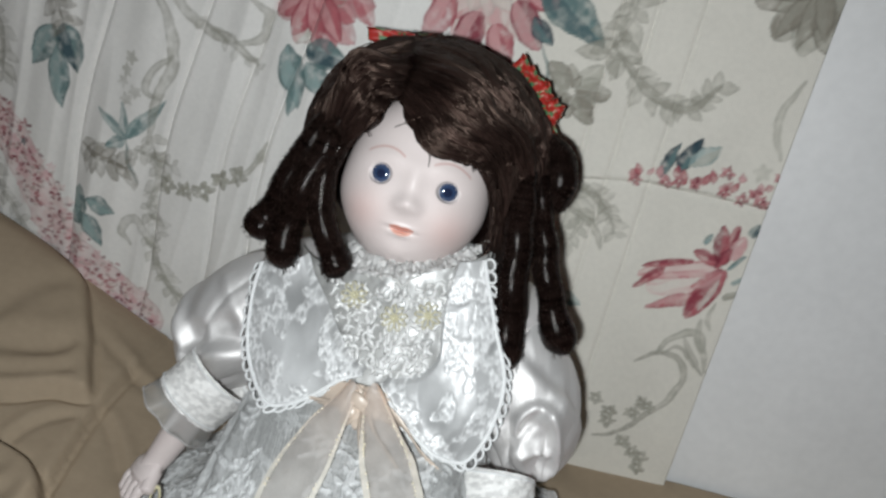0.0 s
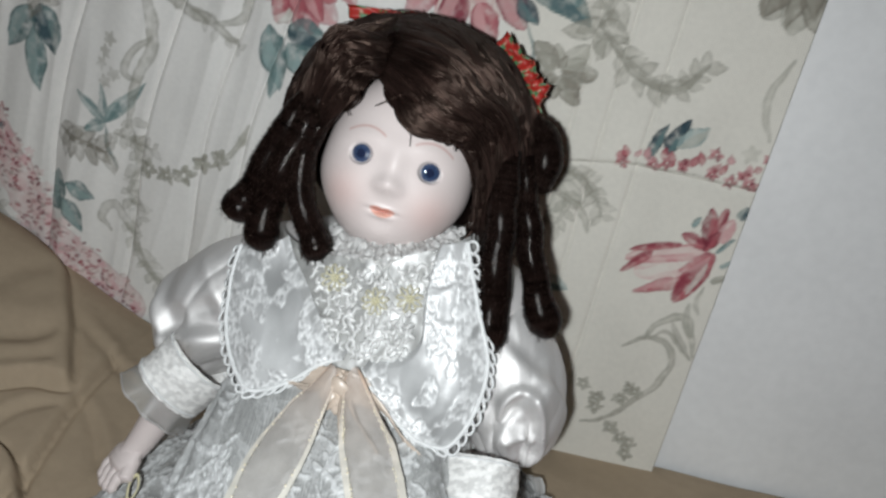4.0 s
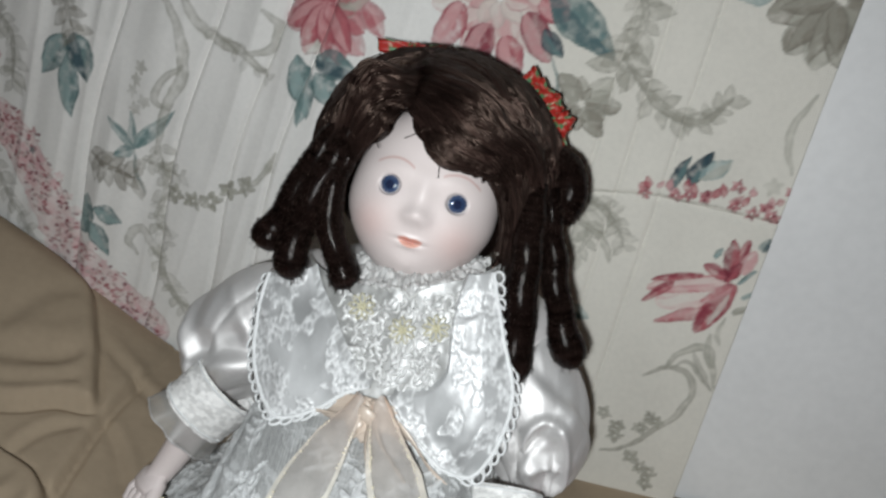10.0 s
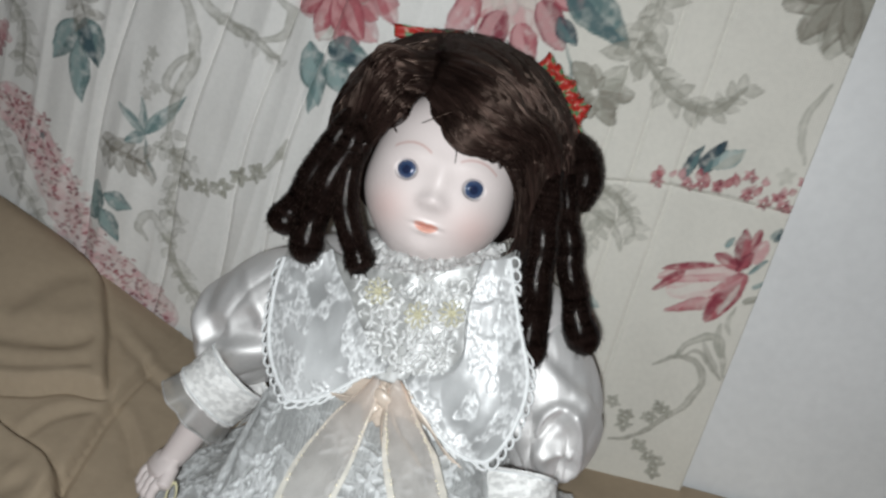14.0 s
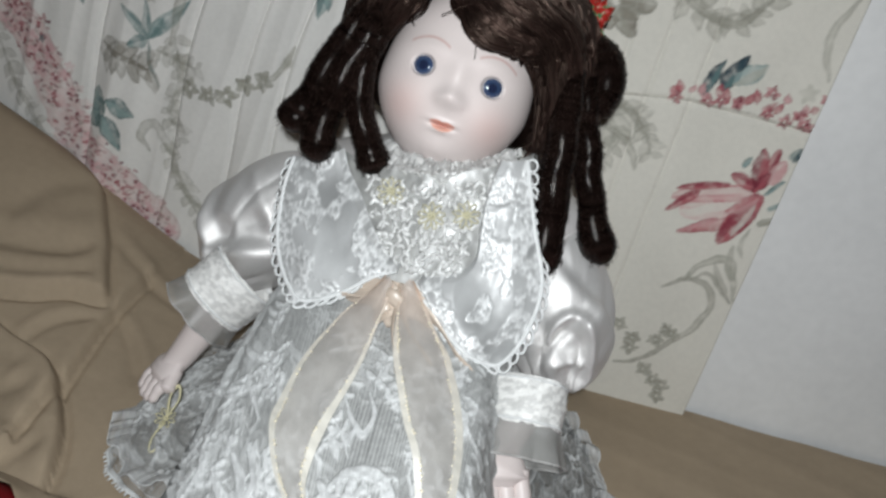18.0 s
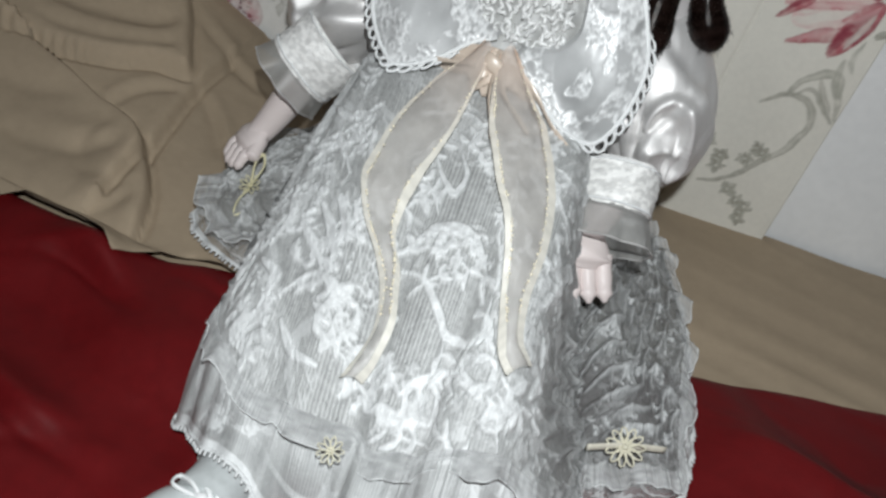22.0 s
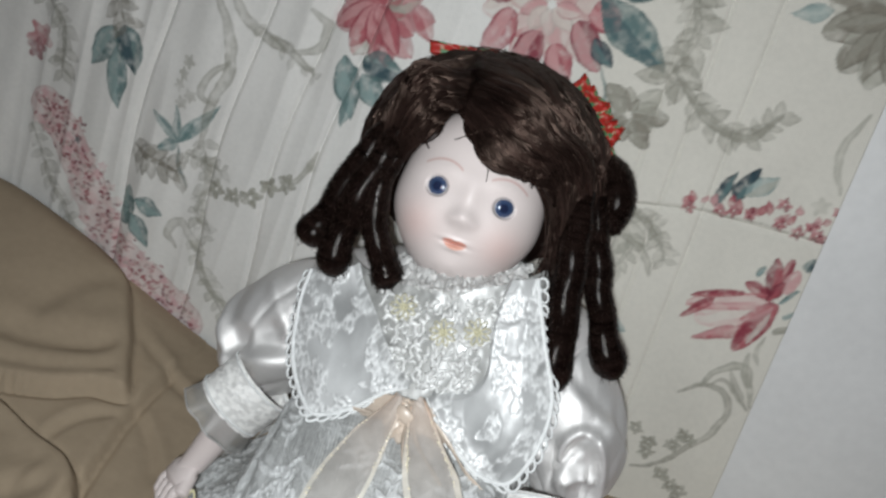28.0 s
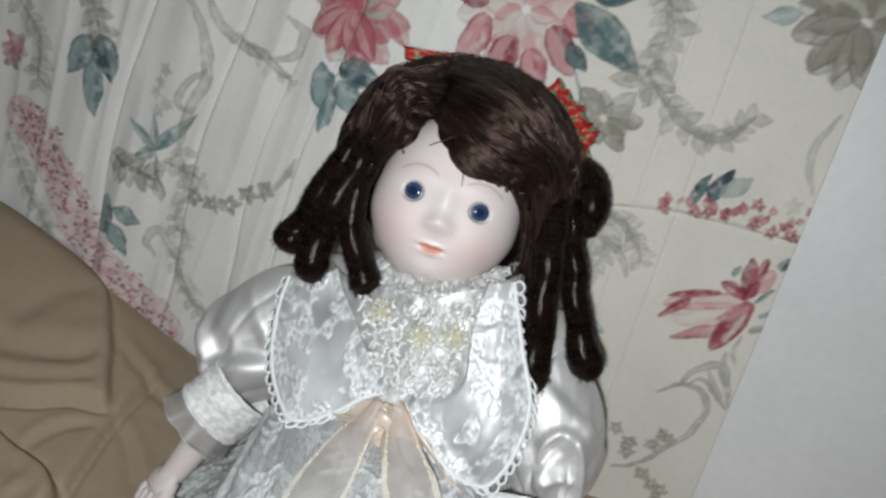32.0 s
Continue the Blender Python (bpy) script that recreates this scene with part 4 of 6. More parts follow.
def make_curl(points, radius, turns, seed, bulb=1.25):
    """A sausage curl wound of fine fibres, with a rounded end and a furry outline."""
    rnd = random.Random(seed)
    n, m = 240, 26
    path = curve(points, n)
    s = np.linspace(0, 1, n)
    turn = s * 2 * math.pi * turns * 0.6 + seed
    path = path + 0.0005 * smooth01(s * 4)[:, None] * np.stack([np.sin(turn), 0 * s, np.cos(turn)], -1)
    r = radius * (0.74 + 0.26 * smooth01(s * 2.2)) * (1 + (bulb - 1) * np.exp(-((s - 0.90) / 0.10) ** 2)) * (1 + 0.05 * fbm(s * 5, seed, 2, seed))
    r = r * np.sqrt(np.clip(1 - np.clip((s - 0.90) / 0.10, 0, 1) ** 2, 0.02, 1))
    shade = 0.50 + 0.7 * (fbm(s[:, None] * 60 + np.arange(m) / m, seed + 0 * np.arange(m), 2, seed) + 0.3)
    shade = np.clip(shade, 0.25, 1.0) * (0.75 + 0.8 * np.exp(-((s - 0.97) / 0.05) ** 2))[:, None]
    doll.tube(head_point(path), r, CURL, np.asarray(BROWN) * shade[..., None], m, ripple=lambda q, w: 1 + 0.006 * fbm(q * 6, np.sin(w) * 3 + np.cos(w) * 2 + seed, 2, seed))
    ahead = unit(np.gradient(path, axis=0))
    for _ in range(1700):
        i = rnd.randint(12, n - 4)
        d = unit((rnd.uniform(-1, 1), rnd.uniform(-1, 1), rnd.uniform(-1, 1)))
        d = unit(d - ahead[i] * (d @ ahead[i]))
        base = path[i] + d * r[i] * 0.9
        tip = path[i] + d * (r[i] + rnd.uniform(0.0003, 0.0010)) + ahead[i] * rnd.uniform(-0.002, 0.003)
        doll.tube(head_point(np.stack([base, (base + tip) / 2 + d * 0.0002, tip])), np.array((0.00016, 0.00012, 0.00007)), HAIR, tuple(0.5 * k for k in BROWN), 3)


make_curl([(-0.0385, 0.024, 0.016), (-0.047, 0.004, 0.017), (-0.0545, -0.022, 0.014), (-0.0600, -0.0415, 0.010)], 0.0060, 5, 1, 1.35)
make_curl([(-0.036, 0.020, 0.020), (-0.0405, 0.0, 0.021), (-0.0455, -0.024, 0.019), (-0.0465, -0.0505, 0.016)], 0.0064, 5, 2, 1.15)
make_curl([(-0.0345, 0.006, 0.020), (-0.0370, -0.012, 0.021), (-0.0295, -0.031, 0.021), (-0.0185, -0.0465, 0.019)], 0.0056, 4, 3, 1.2)
make_curl([(0.043, 0.018, 0.018), (0.0465, -0.006, 0.023), (0.0510, -0.032, 0.024), (0.0575, -0.0645, 0.021)], 0.0068, 6, 4, 1.2)
make_curl([(0.050, 0.018, 0.008), (0.0585, -0.006, 0.011), (0.0675, -0.028, 0.012), (0.0815, -0.0530, 0.009)], 0.0058, 6, 5, 1.35)
make_curl([(0.049, 0.033, -0.004), (0.056, 0.028, 0.0), (0.059, 0.018, 0.002), (0.056, 0.006, 0.004)], 0.0075, 3, 6, 1.1)


def plaid(n, m):
    i, j = np.arange(n)[:, None] * np.ones((1, m)), np.arange(m)[None, :] * np.ones((n, 1))
    col = np.zeros((n, m, 3)) + (0.36, 0.022, 0.016)
    col[(i % 8 < 3) & (j % 7 < 3)] = (0.05, 0.17, 0.07)
    col[(i % 6 == 4) & (j % 5 < 2)] = (0.52, 0.36, 0.26)
    return col


def make_hair_bow(center, ax, ay, size, seed):
    """Loops of plaid ribbon gathered at a knot."""
    rnd = random.Random(seed)
    c, ax = np.asarray(center), unit(ax)
    ay = unit(np.asarray(ay) - ax * (np.asarray(ay) @ ax))
    az = np.cross(ax, ay)
    for s in (-1, 1):
        u = np.linspace(0, 2 * math.pi, 36)[:, None]
        v = np.linspace(-1, 1, 16)[None, :]
        x = s * size[0] * (0.5 - 0.5 * np.cos(u)) * (1 + 0.05 * v)
        z = size[2] * np.sin(u) * (0.5 - 0.5 * np.cos(u)) + 0.0015 * np.sin(v * 4 + u)
        y = size[1] * v * (0.35 + 0.65 * np.sin(u / 2)) + 0 * u
        P = c + x[..., None] * ax + y[..., None] * ay + z[..., None] * az
        doll.grid(head_point(P), PLAID, plaid(36, 16))
    doll.grid(head_point(ball_grid(c, np.stack([ax, ay, az]), (0.0035, size[1] * 0.45, 0.0045), 12, 16)), PLAID, plaid(12, 16), wrap_v=True)


make_hair_bow((-0.0255, 0.0600, -0.010), (0.98, 0.18, -0.05), (0, 0.75, 0.66), (0.0150, 0.0040, 0.0022), 1)
for k, (dx, dy, turn) in enumerate(((0.0, 0.0, -0.95), (-0.0065, 0.0055, -0.7), (0.0025, -0.0060, -1.3), (-0.011, 0.0095, -0.6), (0.0, -0.002, -0.2))):
    make_hair_bow((0.0440 + dx, 0.0500 + dy, -0.014), (math.cos(turn), math.sin(turn), 0.1), (-math.sin(turn), math.cos(turn), 0.4), (0.0085, 0.0056, 0.0045), 2 + k)


# ---- bodice
def front(x, z):
    return -0.033 - (0.15 - z) * np.where(np.asarray(z) < 0.15, 0.7, 0.45) + 5.5 * (x + 0.003) ** 2


def make_torso():
    z = np.linspace(0.03, 0.166, 40)[:, None]
    a = np.linspace(0, 2 * math.pi, 60, endpoint=False)[None, :]
    rx = 0.040 + 0.028 * smooth01((z - 0.105) / 0.03) - 0.052 * smooth01((z - 0.142) / 0.024)
    ry = 0.033 - 0.006 * smooth01((z - 0.12) / 0.03) - 0.012 * smooth01((z - 0.145) / 0.02)
    lean = -0.006 + (z - 0.11) * 0.15
    P = np.stack([-0.003 + rx * np.cos(a), lean + 0.006 + ry * np.sin(a), z + 0 * a], -1)
    doll.grid(P, SATIN, IVORY, wrap_v=True)


make_torso()


def on_front(x, z, lift=0.0):
    return np.stack(np.broadcast_arrays(x, front(np.asarray(x), np.asarray(z)) - lift, z), -1)


def make_bib():
    """A grey satin panel gathered by smocking: many small white puckers stand on it."""
    rnd = random.Random(33)
    n, m = 110, 90
    u, v = np.linspace(0, 1, n)[:, None], np.linspace(0, 1, m)[None, :]
    top = np.array((-0.050, 0.158)) * (1 - u)[..., None] + np.array((0.036, 0.172)) * u[..., None]
    low = np.array((-0.030, 0.117)) * (1 - u)[..., None] + np.array((0.036, 0.119)) * u[..., None]
    xz = top * (1 - v)[..., None] + low * v[..., None]
    x, z = xz[..., 0], xz[..., 1] - 0.006 * np.sin(math.pi * u) * (1 - v)
    relief = 0.0010 * fbm(x * 200, z * 160, 2, 91) - 0.008 * np.abs(2 * u - 1) ** 6
    P = on_front(x, z, 0.0030 + relief)
    doll.grid(P, SATIN, np.array((0.31, 0.31, 0.30)) * (1 + 0.5 * fbm(x * 300, z * 300, 2, 92))[..., None])
    for row in range(13):
        for col in range(13):
            a, b = (col + 0.5 * (row % 2) + rnd.uniform(-0.25, 0.25)) / 13, (row + 0.5 + rnd.uniform(-0.3, 0.3)) / 13
            px = (-0.0305 + 0.055 * a) * (1 - b) + (-0.012 + 0.030 * a) * b + 0.001
            pz = (0.1555 + 0.0085 * a - 0.004 * math.sin(math.pi * a)) * (1 - b) + (0.1255 + 0.001 * a) * b
            if rnd.random() < 0.12:
                continue
            lean, reach, bend = rnd.choice((1.57, 1.2, 2.0, 0.5, 2.6)) + rnd.uniform(-0.35, 0.35), rnd.uniform(0.0013, 0.0026), rnd.uniform(-0.0012, 0.0012)
            t = np.linspace(-1, 1, 9)
            lx = px + reach * t * math.cos(lean) - (bend * np.cos(t * 2.2) + 0.0004 * np.sin(t * 4)) * math.sin(lean)
            lz = pz + reach * t * math.sin(lean) + (bend * np.cos(t * 2.2) + 0.0004 * np.sin(t * 4)) * math.cos(lean)
            line = on_front(lx, lz, 0.0036 + 0.0007 * np.cos(t * 1.4))
            k = rnd.uniform(0.60, 0.78)
            doll.tube(line, rnd.uniform(0.0007, 0.00115) * np.sqrt(np.clip(1.05 - t * t, 0.1, 1)), SATIN, (k, k, 0.985 * k), 7, 0.8)


make_bib()


def make_flap(outer, inner, seed):
    """A collar flap ruled between its inner and outer edge, with a trim of thread loops."""
    n, m = 170, 90
    o, i = curve(outer, n), curve(inner, n)
    t = np.linspace(0, 1, m)[None, :, None]
    xz = i[:, None] * (1 - t) + o[:, None] * t
    x, z = xz[..., 0], xz[..., 1]
    s = np.linspace(0, 1, m)[None, :]
    patch = smooth01((fbm(x * 150 + 0.4, z * 150, 2, seed + 9) + 0.11 + 0.22 * np.exp(-((1 - s) / 0.14) ** 2)) / 0.10)
    spark = fbm(x * 900, z * 900, 2, seed + 11)
    pull = ridged(x * 60 + z * 25, z * 34 - x * 12, 1, seed + 3)
    relief = 0.0058 + 0.0024 * np.sin(math.pi * np.clip(s * 0.9, 0, 1)) + 0.0044 * fbm(x * 48, z * 42, 2, seed) + 0.0019 * pull + 0.0007 * fbm(x * 160, z * 160, 2, seed + 4)
    relief = relief - 0.0035 * (1 - smooth01(s / 0.07)) + patch * (0.00030 + 0.00045 * spark)
    P = on_front(x, z, relief)
    tone = (0.43 + 0.25 * fbm(x * 70, z * 70, 2, seed + 15)) * (1 - patch) + patch * np.clip(0.60 + 0.55 * spark, 0.38, 0.80)
    doll.grid(P, SATIN, tone[..., None] * np.array((0.99, 1.0, 1.0)))
    edge = P[:, -1]
    doll.tube(edge, 0.0009, THREAD, WHITE, 8)
    length = np.concatenate([[0], np.cumsum(np.linalg.norm(np.diff(edge, axis=0), axis=1))])
    count = int(length[-1] / 0.0048)
    for k in range(count):
        d = (k + 0.5) / count * length[-1]
        at = np.array([np.interp(d, length, edge[:, q]) for q in range(3)])
        nxt = np.array([np.interp(d + 0.001, length, edge[:, q]) for q in range(3)])
        along = unit(nxt - at)
        toward = unit(at - np.array([np.interp(d, length, P[:, -12, q]) for q in range(3)]))
        a = np.linspace(0, 2 * math.pi, 13)
        size = 0.0021 * (1 + 0.18 * math.sin(k * 2.3 + seed))
        ring = at + toward * 0.0019 + size * (1.08 * along * np.cos(a)[:, None] + 0.9 * toward * np.sin(a)[:, None])
        doll.tube(ring, 0.00062, THREAD, WHITE, 6)


make_flap([(-0.0646, 0.149), (-0.0632, 0.131), (-0.0560, 0.1158), (-0.0410, 0.1076), (-0.0256, 0.1135), (-0.0133, 0.1228), (-0.0045, 0.1270)],
          [(-0.0420, 0.159), (-0.0370, 0.1520), (-0.0285, 0.1460), (-0.0225, 0.1400), (-0.0165, 0.1345), (-0.0105, 0.1300), (-0.0040, 0.1275)], 100)
make_flap([(0.0335, 0.1720), (0.0415, 0.1504), (0.0508, 0.1285), (0.0496, 0.1120), (0.0430, 0.1018), (0.0340, 0.1030), (0.0185, 0.1115), (0.0040, 0.1250)],
          [(0.0230, 0.1700), (0.0210, 0.1600), (0.0205, 0.1511), (0.0218, 0.1420), (0.0225, 0.1350), (0.0195, 0.1300), (0.0130, 0.1270), (0.0050, 0.1258)], 120)


def make_daisy(center, normal, size, petals=8, color=YELLOW):
    c, n = np.asarray(center, float), unit(normal)
    ax = unit(np.cross(n, (0.2, 0.1, 0.97)))
    ay = np.cross(n, ax)
    for k in range(petals):
        a = 2 * math.pi * k / petals + 0.2
        d = ax * math.cos(a) + ay * math.sin(a)
        e = np.cross(n, d)
        u = np.linspace(0, 2 * math.pi, 11)[:, None]
        loop = c + d * size * (0.55 - 0.45 * np.cos(u)) + e * size * 0.17 * np.sin(u) + n * 0.0006 * (1 - np.cos(u))
        doll.tube(loop, size * 0.055, THREAD, color, 5)
    doll.grid(ball_grid(c + n * 0.0006, np.eye(3), (size * 0.16,) * 3, 8, 10), THREAD, color, wrap_v=True)


for x, z in ((-0.0161, 0.1512), (0.0026, 0.1465), (0.0157, 0.1489)):
    make_daisy(on_front(x, z, 0.0065), (0.05, -0.9, 0.4), 0.0056, 9, (0.56, 0.53, 0.37))


def make_neck_frill():
    """A gathered band of grey lace round the neck, under the chin."""
    u = np.linspace(0, 2 * math.pi, 320)[:, None]
    v = np.linspace(0, 1, 22)[None, :]
    r = 0.010 + 0.0165 * v + 0.003 * fbm(np.cos(u) * 9, np.sin(u) * 9, 3, 74) * v
    crush = 0.0045 * fbm(u * 11, v * 5, 3, 71) + 0.0014 * np.maximum(ridged(u * 14, v * 4, 2, 72), 0)
    P = np.stack([-0.004 + r * np.cos(u) * 1.25, -0.006 + r * np.sin(u), 0.1625 - 0.0035 * v ** 2 + crush + 0.0055 * np.cos(u) * v + 0.001 * np.sin(u)], -1)
    tone = 0.44 + 0.25 * smooth01(fbm(u * 40, v * 20, 2, 73) / 0.3)
    doll.grid(P, LACE, tone[..., None] * np.array((1.0, 0.99, 0.97)), 0.95)
    doll.tube(P[:, -1], 0.0004, THREAD, (0.6, 0.6, 0.58), 6)


make_neck_frill()


# ---- sleeves, cuffs, arms
def make_sleeve(center, axis, radii, seed, swirls, rolls=()):
    """A puffed silk sleeve: full in the middle, folds that lap over one another, gathered at the cuff."""
    rnd = random.Random(seed)
    ax = unit(axis)
    bx = unit(np.cross(ax, (0.1, -1.0, 0.2)))
    by = np.cross(ax, bx)
    n, m = 130, 200
    th = np.linspace(0.12, math.pi - 0.22, n)[:, None]
    ph = np.linspace(0, 2 * math.pi, m, endpoint=False)[None, :]
    x, y = np.cos(ph) * np.sin(th) ** 0.8, np.sin(ph) * np.sin(th) ** 0.8
    k = (0.88 + 0.14 * smooth01((th - 0.6) / 1.2)) + 0.16 * fbm(np.cos(ph) * 0.9 + seed, np.sin(ph) * 0.9 + th * 0.7, 2, seed)
    for i in range(15):
        at, width, depth = 2 * math.pi * i / 15 + rnd.uniform(-0.15, 0.15), rnd.uniform(0.07, 0.16), rnd.uniform(0.10, 0.24)
        bend = rnd.uniform(-0.5, 0.5)
        d = np.abs((ph - at - bend * (th - 2.4) + math.pi) % (2 * math.pi) - math.pi)
        k = k - depth * np.exp(-d / width) * smooth01((th - rnd.uniform(1.5, 2.1)) / 0.8)
        k = k - 0.6 * depth * np.exp(-d / width) * smooth01((rnd.uniform(0.5, 0.9) - th) / 0.5)
    # laps: a step in the cloth along a bowed line
    for at, level, bow, span, depth in swirls:
        d = (ph - at + math.pi) % (2 * math.pi) - math.pi
        f = th - level - bow * d
        k = k + depth * np.tanh(f / 0.13) * np.exp(-(np.abs(f) / 0.42)) * np.exp(-((d / span) ** 4))
    wx, wy = np.cos(ph) * 1.3 + seed, np.sin(ph) * 1.3 + th * 0.8
    wx = wx + 0.5 * fbm(wx * 0.8, wy * 0.8, 1, seed + 6)
    k = k - 0.10 * np.maximum(ridged(wx, wy, 1, seed + 7), 0) ** 2 * smooth01((th - 0.5) / 0.6) + 0.03 * fbm(wx * 2.2, wy * 2.2, 2, seed + 8)
    P = np.asarray(center) - ax * (radii[2] * np.cos(th))[..., None] * (0.7 + 0.3 * k)[..., None] + bx * (radii[0] * x * k)[..., None] + by * (radii[1] * y * k)[..., None]
    # rolled folds: a crest along a line on the cloth, with a hollow beside it
    nrm = unit(P - np.asarray(center))
    for line, high, width, hollow, depth, reach in rolls:
        d = np.full(P.shape[:2], 1.0)
        for q in curve(line, 40):
            d = np.minimum(d, np.linalg.norm(P - q, axis=2))
        P = P + nrm * (high * np.exp(-((d / width) ** 2)))[..., None]
        d = np.linalg.norm(P - np.asarray(hollow), axis=2)
        P = P - nrm * (depth * np.exp(-((d / reach) ** 4)))[..., None]
    doll.grid(P, SILK, (0.73, 0.715, 0.705), wrap_v=True)


def make_cuff(a, b, radius, seed, frill=0.009, flare=0.14):
    """A gathered band, a sheer frill past it."""
    a, b = np.asarray(a, float), np.asarray(b, float)
    path = a + (b - a) * np.linspace(0, 1, 26)[:, None]
    s = np.linspace(0, 1, 26)
    P = tube_grid(path, radius * (1 + 0.03 * np.sin(s * math.pi)), 120, 0.85, None, lambda q, w: 1 + 0.030 * fbm(q * 22, w * 7, 3, seed) + 0.035 * fbm(q * 5, np.sin(w) * 3 + seed, 2, seed + 1))
    tone = 0.62 + 0.22 * smooth01((fbm(s[:, None] * 16, np.arange(120)[None, :] * 0.4, 2, seed + 5) + 0.1) / 0.2)
    doll.grid(P, LACE, tone[..., None] * np.array((1, 0.99, 0.965)), wrap_v=True)
    for k in (2, 23):
        ring = P[k]
        doll.tube(np.vstack([ring, ring[:1]]) + np.array((0, -0.0004, 0.0004)), np.full(121, 0.0005), THREAD, WHITE, 5)
    way = unit(b - a)
    far = b + way * frill * np.linspace(-0.15, 1, 16)[:, None]
    P = tube_grid(far, radius * (0.98 + flare * np.linspace(0, 1, 16)), 180, 0.85, None, lambda q, w: 1 + q * (0.05 * np.sin(w * 9 + seed) + 0.12 * fbm(np.sin(w) * 3, np.cos(w) * 3, 2, seed + 2)))
    doll.grid(P, ORGANZA, (0.38, 0.375, 0.36), 0.55, wrap_v=True)
    doll.tube(np.vstack([P[-1], P[-1][:1]]), np.full(181, 0.0004), ORGANZA, (0.42, 0.41, 0.40), 5)


def make_hand(wrist, palm, tips, thumb, big=1.0):
    wrist, palm, tips, thumb = (np.asarray(p, float) for p in (wrist, palm, tips, thumb))
    ahead = unit(tips - wrist)
    across = thumb - palm
    across = unit(across - ahead * (across @ ahead))
    up = np.cross(ahead, across)
    body = curve([wrist - ahead * 0.003, (wrist + palm) / 2 + up * 0.0004, palm, palm + ahead * 0.0065], 22)
    q = np.linspace(0, 1, 22)
    doll.tube(body, 0.0046 + (0.0100 * big - 0.0050) * smooth01((q - 0.05) / 0.55) - (0.0050 * big - 0.001) * smooth01((q - 0.78) / 0.22), PORCELAIN, SKIN, 24, 0.55, across)
    for k in range(4):
        o = (k - 1.5) * 0.0044 * big
        base = palm - ahead * 0.0005 + across * o
        tip = tips + across * o * 0.95 - ahead * (0.0014 * abs(k - 1.4)) - up * 0.001
        path = curve([base, (base + tip) / 2 + up * 0.0014, tip], 14)
        r = 0.0026 * big - 0.0004 * np.linspace(0, 1, 14) + 0.0002 * np.cos(np.linspace(0, 1, 14) * 13)
        r[-2:] = 0.0018, 0.0009
        doll.tube(path, r, PORCELAIN, SKIN, 12)
    path = curve([palm - ahead * 0.004 + across * 0.005, (palm + thumb) / 2 + across * 0.004, thumb + across * 0.001], 10)
    doll.tube(path, big * np.array([0.0034] * 8 + [0.0027, 0.0012]), PORCELAIN, SKIN, 12)


make_sleeve((-0.0805, -0.002, 0.1060), (-0.45, -0.28, -0.70), (0.027, 0.028, 0.0385), 1, ((4.6, 1.75, 0.7, 0.9, 0.16), (3.6, 1.45, -0.5, 0.8, 0.12), (5.6, 2.0, -0.6, 0.8, 0.14), (4.2, 1.0, 0.9, 0.7, 0.06)),
            (([(-0.1075, -0.018, 0.115), (-0.1060, -0.0215, 0.107), (-0.0991, -0.0260, 0.1010), (-0.0940, -0.0270, 0.0990)], 0.0018, 0.0032, (-0.0945, -0.0240, 0.1075), 0.0020, 0.0060),
             ([(-0.0860, -0.0120, 0.1330), (-0.0790, -0.0190, 0.1250), (-0.0700, -0.0260, 0.1170), (-0.0640, -0.0330, 0.1130)], 0.0016, 0.0036, (-0.0800, -0.0250, 0.1130), 0.0024, 0.0075)))
make_sleeve((0.0600, -0.010, 0.1060), (0.22, -0.40, -0.88), (0.0235, 0.027, 0.0385), 5, ((4.7, 1.9, 0.6, 0.9, 0.16), (5.7, 1.6, -0.7, 0.8, 0.14), (4.0, 1.5, -0.5, 0.8, 0.12), (5.0, 1.0, 1.0, 0.6, 0.06)),
            (([(0.0586, -0.0346, 0.1028), (0.0611, -0.0340, 0.1111), (0.0662, -0.0330, 0.1150), (0.0721, -0.0345, 0.1133), (0.0762, -0.0346, 0.1022), (0.0775, -0.0340, 0.0893), (0.0734, -0.0355, 0.0835)], 0.0034, 0.0024, (0.0680, -0.0395, 0.1040), 0.0048, 0.0072),
             ([(0.0640, -0.0420, 0.0950), (0.0690, -0.0405, 0.0985), (0.0735, -0.0370, 0.0950)], 0.0014, 0.0022, (0.0700, -0.0400, 0.0900), 0.0022, 0.0045)))
make_cuff((-0.0790, -0.026, 0.0905), (-0.0925, -0.034, 0.0755), 0.0178, 1)
make_cuff((0.0545, -0.0465, 0.0868), (0.0558, -0.0595, 0.0728), 0.0182, 2, 0.013, 0.28)
doll.tube(curve([(-0.088, -0.030, 0.078), (-0.0955, -0.033, 0.063), (-0.105, -0.038, 0.045), (-0.1105, -0.0435, 0.037)], 18), np.linspace(0.0095, 0.0050, 18), PORCELAIN, SKIN, 18)
doll.tube(curve([(0.0555, -0.051, 0.082), (0.0545, -0.0585, 0.0745), (0.0525, -0.0635, 0.0675), (0.0515, -0.0672, 0.0590)], 18), np.linspace(0.009, 0.0052, 18), PORCELAIN, SKIN, 18)
make_hand((-0.104, -0.037, 0.046), (-0.110, -0.043, 0.037), (-0.1165, -0.054, 0.027), (-0.105, -0.053, 0.034), 1.1)
make_hand((0.0528, -0.0640, 0.0690), (0.0510, -0.0705, 0.0585), (0.0585, -0.0830, 0.0440), (0.0400, -0.0745, 0.0570), 1.45)

